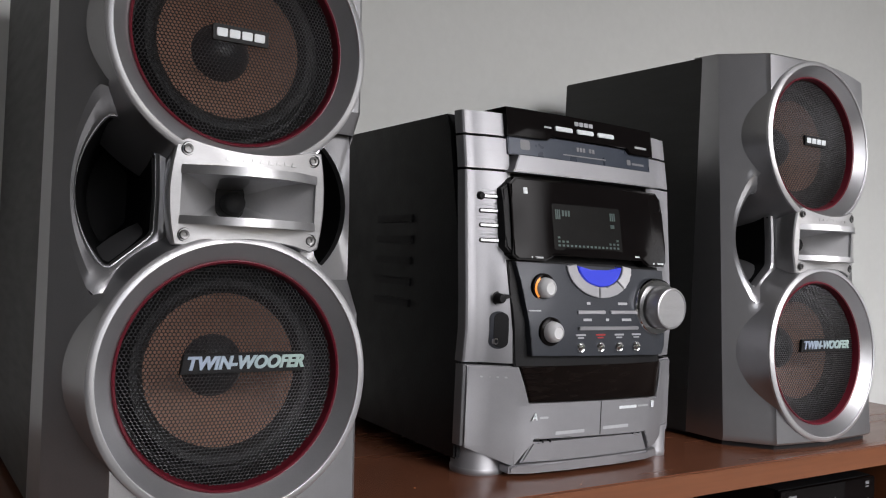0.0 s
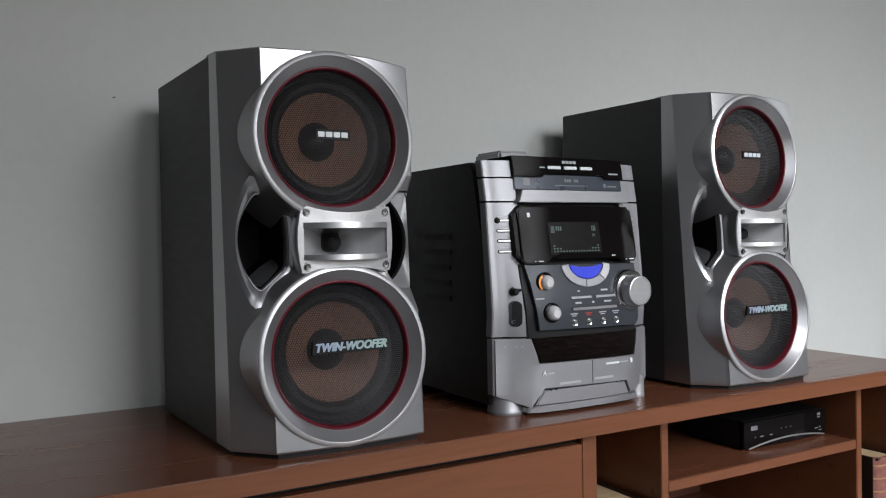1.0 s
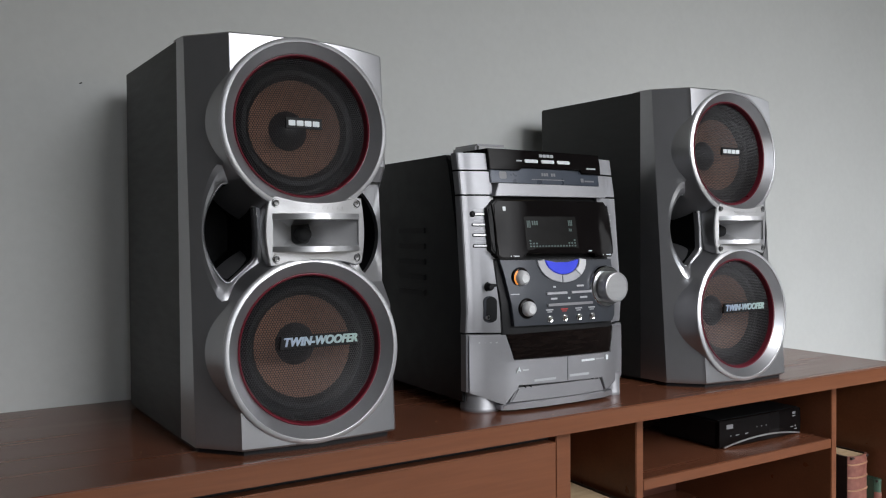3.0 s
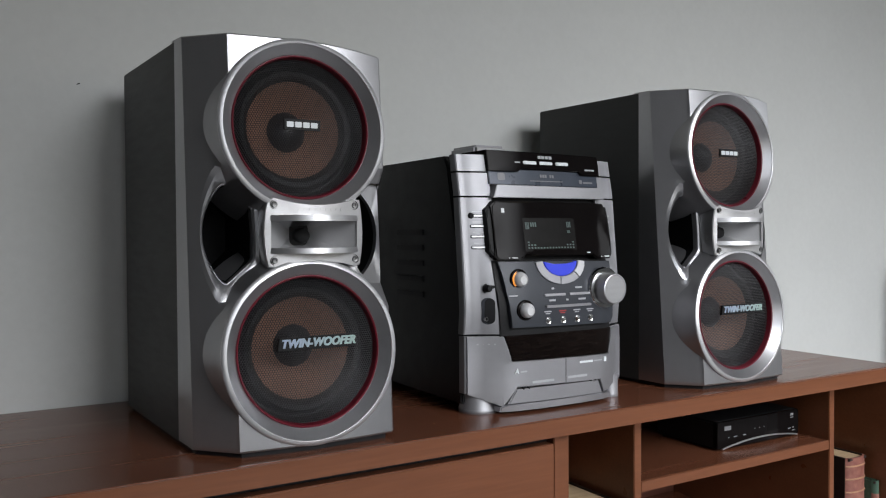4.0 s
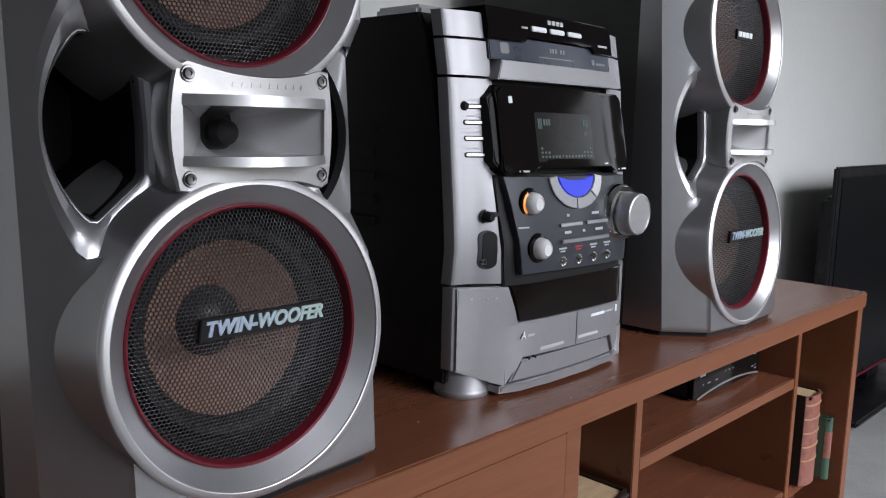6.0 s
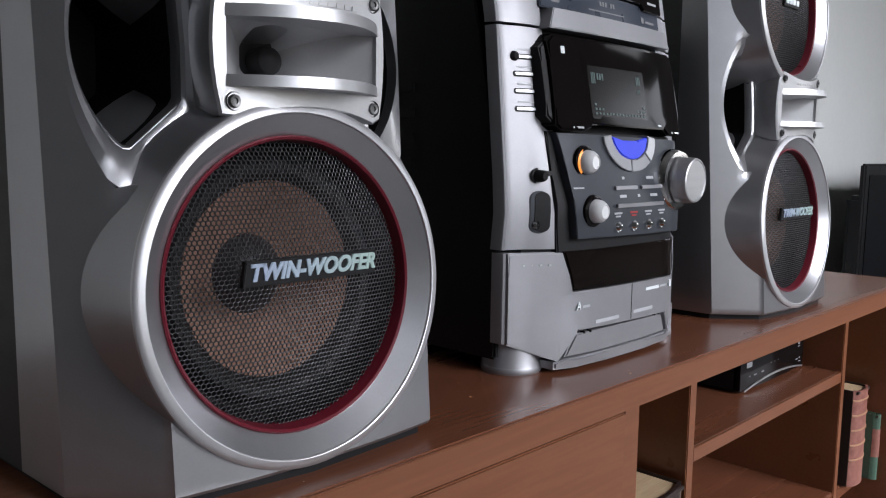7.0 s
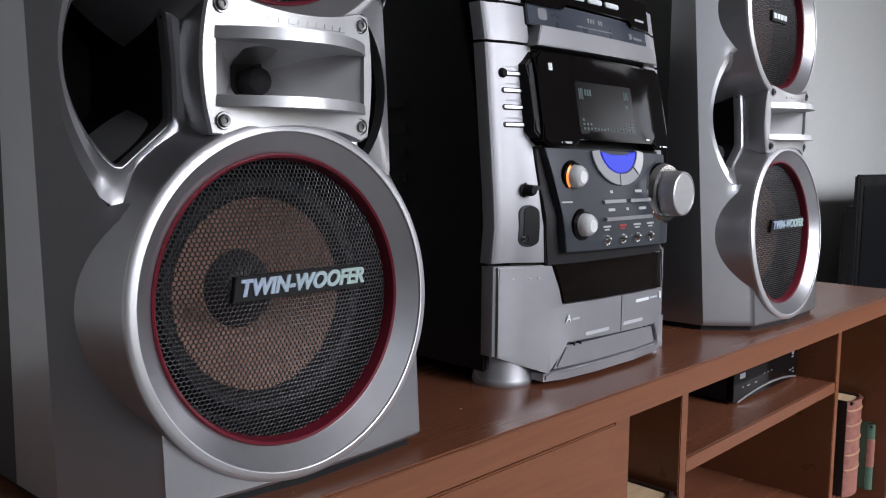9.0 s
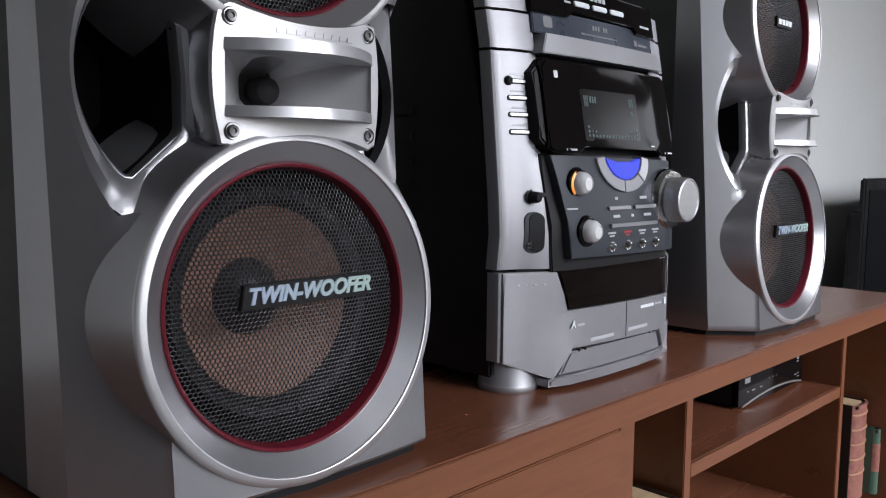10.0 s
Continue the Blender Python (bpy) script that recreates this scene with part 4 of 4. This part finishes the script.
for x in (0.0480, 0.0560, 0.1540, 0.1620):
    upart("notch", rounded(x, x + 0.0016, 0.0285, 0.0305, 0.0004), MATT, unit, 0.0030, 0.001, "", 0)
for x, y, r in ((0.0090, 0.0175, 0.0238), (0.209, 0.004, 0.0125), (0.01, 0.27, 0.012), (0.20, 0.27, 0.012)):
    bm = lathe([(0.0, 0.0), (r * 0.97, 0.0), (r, 0.0015), (r, 0.0045), (r * 0.985, 0.0052), (r * 0.97, 0.0058), (r * 0.97, 0.0300), (0.0, 0.0300)], 0, 0, 0, 40)
    bmesh.ops.transform(bm, matrix=Matrix.Translation((x, y, 0)) @ Matrix.Rotation(radians(90), 4, "X") @ Matrix.Diagonal((1, 1, -1, 1)), verts=bm.verts)
    part("foot", bm, SATIN, unit, "round silver foot")

ant = thing("antenna_box", "small silver plastic box lying on the stereo", "antenna", (0, 0, H))
part("case", box(0.130, 0.186, 0.205, 0.275, 0.3125, 0.348, 0.004, 3), SATIN, ant)
part("lid", box(0.133, 0.183, 0.2035, 0.2045, 0.318, 0.344, 0.0004), SILVER, ant)

# ---- set-top box, books, television ----
stb = thing("settop_box", "small black set-top box with a curved silver line", "receiver", (0, 0, 0.3048))
SBX0, SBX1 = 0.447, 0.640


def sy(x, z):
    return 0.026 + 0.002 * ((x - 0.54) / 0.1) ** 2


part("case", box(SBX0, SBX1, 0.028, 0.150, 0.0025, 0.044, 0.003, 3), MATT, stb)
face = part("front_panel", slab(rounded(SBX0, SBX1, 0.003, 0.0435, 0.003), sy, 0.002, 0.006, 0.03, 0.001), PIANO, stb, "gloss black front")
arc = [(SBX0 + 0.010 + (SBX1 - SBX0 - 0.014) * k / 16, 0.0015 + 0.0085 * (1 - ((k - 8) / 8) ** 2)) for k in range(17)]
part("silver_line", slab(arc + [(x, z + 0.0022) for x, z in reversed(arc)], sy, 0.0032, 0.002, 0.03, 0), ALLOY, stb, "curved silver line")
for x0, x1, z0, z1 in ((0.462, 0.476, 0.0300, 0.0365), (0.4700, 0.4725, 0.0180, 0.0195), (0.482, 0.490, 0.0180, 0.0195), (0.503, 0.510, 0.0180, 0.0195), (0.529, 0.531, 0.0250, 0.0265), (0.540, 0.542, 0.0250, 0.0265),
                       (0.551, 0.553, 0.0250, 0.0265), (0.618, 0.626, 0.0345, 0.0385), (0.618, 0.626, 0.0310, 0.0325), (0.612, 0.620, 0.0140, 0.0155), (0.624, 0.627, 0.0140, 0.0165), (0.622, 0.630, 0.0100, 0.0112)):
    part("print_bar", slab(rounded(x0, x1, z0, z1, 0.0005), sy, 0.0022, 0.001, 0.05, 0), DIMPRINT, face)
for x in (SBX0 + 0.012, SBX1 - 0.012):
    for y in (0.04, 0.14):
        part("foot", box(x - 0.005, x + 0.005, y - 0.005, y + 0.005, 0.0, 0.003, 0.0008), RUBBER, stb)


def book(label, x0, x1, y0, y1, z0, z1, spine, cover, bands=0, cap=None):
    bk = thing("book", label, "book", ((x0 + x1) / 2, (y0 + y1) / 2, z0), group="books in the cabinet")
    w, d, h = (x1 - x0) / 2, (y1 - y0) / 2, z1 - z0
    bm = bmesh.new()
    pts = [(w * math.sin(radians(a)), -d + 0.010 - 0.010 * math.cos(radians(a))) for a in range(-80, 81, 16)]
    n = len(pts)
    front = [[bm.verts.new((x, y, z)) for x, y in pts] for z in (0.0, h * 0.25, h * 0.5, h * 0.75, h - 0.004, h)]
    back = [[bm.verts.new((x * 0.93, y + 0.003, z)) for x, y in pts] for z in (0.0, h)]
    for a, c in zip(front, front[1:]):
        for k in range(n - 1):
            bm.faces.new((a[k], a[k + 1], c[k + 1], c[k]))
    for k in range(n - 1):
        bm.faces.new((front[-1][k], front[-1][k + 1], back[1][k + 1], back[1][k]))
    part("spine", bm, spine, bk, "worn spine")
    for sx in (-1, 1):
        part("cover", box(min(sx * w, sx * (w - 0.003)), max(sx * w, sx * (w - 0.003)), -d + 0.008, d, 0, h, 0.0008), cover, bk)
    part("page_block", box(-w + 0.0032, w - 0.0032, -d + 0.006, d - 0.004, 0.003, h - 0.0025, 0.001), PAGES, bk, "yellowed page block")
    for k in range(bands):
        z = h * (0.90 - 0.155 * k)
        bm = bmesh.new()
        rows = [[bm.verts.new((x * 1.02, y - (0.0012 if 0 < j < 3 else 0.0), z + dz)) for x, y in pts] for j, dz in enumerate((-0.0014, -0.0007, 0.0007, 0.0014))]
        for a, c in zip(rows, rows[1:]):
            for i in range(n - 1):
                bm.faces.new((a[i], a[i + 1], c[i + 1], c[i]))
        part("band", bm, GILT, bk, "gilt band")
    if cap:
        bm = bmesh.new()
        rows = [[bm.verts.new((x * 1.01, y - 0.0006, z)) for x, y in pts] for z in (h * cap[0], h * cap[1])]
        for i in range(n - 1):
            bm.faces.new((rows[0][i], rows[0][i + 1], rows[1][i + 1], rows[1][i]))
        part("label_panel", bm, LEATHER, bk, "red spine label")
    part("head_band", box(-w * 0.9, w * 0.9, -d + 0.002, -d + 0.006, h - 0.005, h - 0.0005, 0.0008), DARKCOVER, bk)
    return bk


book("thick old book with a worn red leather spine and gilt bands", 0.683, 0.734, -0.036, 0.12, 0.1385, 0.273, LEATHER, DARKCOVER, 5)
book("slim green cloth book with a red label", 0.735, 0.7485, -0.048, 0.10, 0.1385, 0.232, GREEN, GREEN, 0, (0.35, 0.78))
book("large dark book with yellowed page edges", 0.112, 0.222, -0.030, 0.16, 0.1385, 0.278, DARKCOVER, DARKCOVER)

tv = thing("television", "large black flat-screen television on a low foot", "television", (1.372, 0.210, 0.0))
part("bezel", box(0.0, 0.86, -0.02, -0.008, 0.050, 0.572, 0.004, 3), TVBLACK, tv, "black plastic bezel")
part("screen", box(0.024, 0.836, -0.0215, -0.0195, 0.085, 0.548, 0), TVSCREEN, tv, "dark glossy screen")
part("trim_line", box(0.012, 0.848, -0.0225, -0.0195, 0.055, 0.061, 0.001), RED, tv, "dark red trim line")
part("rear_housing", box(0.10, 0.76, -0.009, 0.050, 0.10, 0.50, 0.01, 3), TVBLACK, tv)
part("neck", box(0.38, 0.48, -0.005, 0.02, 0.015, 0.06, 0.004), TVBLACK, tv)
part("base", box(0.03, 0.80, -0.10, 0.06, 0.0, 0.016, 0.005, 3), TVBLACK, tv, "wide low black foot")

# ---- floor tiles, laid last ----
tile_mesh = None
TS = 0.40
for i in range(-2, 9):
    for j in range(0, 3):
        cx, cy = 1.05 + TS * (i - 2), 0.0925 - TS / 2 - TS * (j - 1)
        if cx + TS / 2 > x1 or cy + TS / 2 > 0.60 or cx - TS / 2 < x0:
            continue
        if tile_mesh is None:
            ob = part("tile", box(-TS / 2 + 0.0015, TS / 2 - 0.0015, -TS / 2 + 0.0015, TS / 2 - 0.0015, -0.008, 0.0, 0.001, 1), TILE, floor, smooth=False)
            tile_mesh = ob.data
        else:
            ob = new("tile", tile_mesh)
            ob.parent = floor
        ob.location = (cx, cy, 0.0)
rest = bmesh.new()
for i in range(-22, 9):
    for j in range(3, 17):
        cx, cy = 1.05 + TS * (i - 2), 0.0925 - TS / 2 - TS * (j - 1)
        if cx + TS / 2 < x1 and cx - TS / 2 > x0 and cy - TS / 2 > yf:
            add(rest, box(cx - TS / 2 + 0.0015, cx + TS / 2 - 0.0015, cy - TS / 2 + 0.0015, cy + TS / 2 - 0.0015, -0.008, 0.0, 0))
tagged(part("tile_field", rest, TILE, floor, smooth=False), kind="stuff")

# small mark on the wall and specks of dust on the cabinet top
tagged(part("wall_scratch", slab([(-0.3995, 0.8275), (-0.3955, 0.8285), (-0.3950, 0.8300), (-0.3975, 0.8296)], lambda x, z: WALL, 0.0004, 0.0002, 1, 0), MATT, bpy.data.objects["wall_back"], "small dark scratch"))
dust = bmesh.new()
rng = random.Random(7)
for k in range(46):
    x, y = rng.uniform(-0.75, 0.75), rng.uniform(-0.06, 0.10)
    r = rng.uniform(0.0004, 0.0011)
    a = rng.uniform(0, 3)
    quad = [dust.verts.new((x + r * math.cos(a + t) * (1.6 if t in (0, 3.14) else 0.8), y + r * math.sin(a + t), H + 0.0003)) for t in (0, 1.57, 3.14, 4.71)]
    dust.faces.new(quad)
tagged(part("dust_speck", dust, PAGES, smooth=False), "tiny pale dust specks on the cabinet top", "dust", kind="stuff")
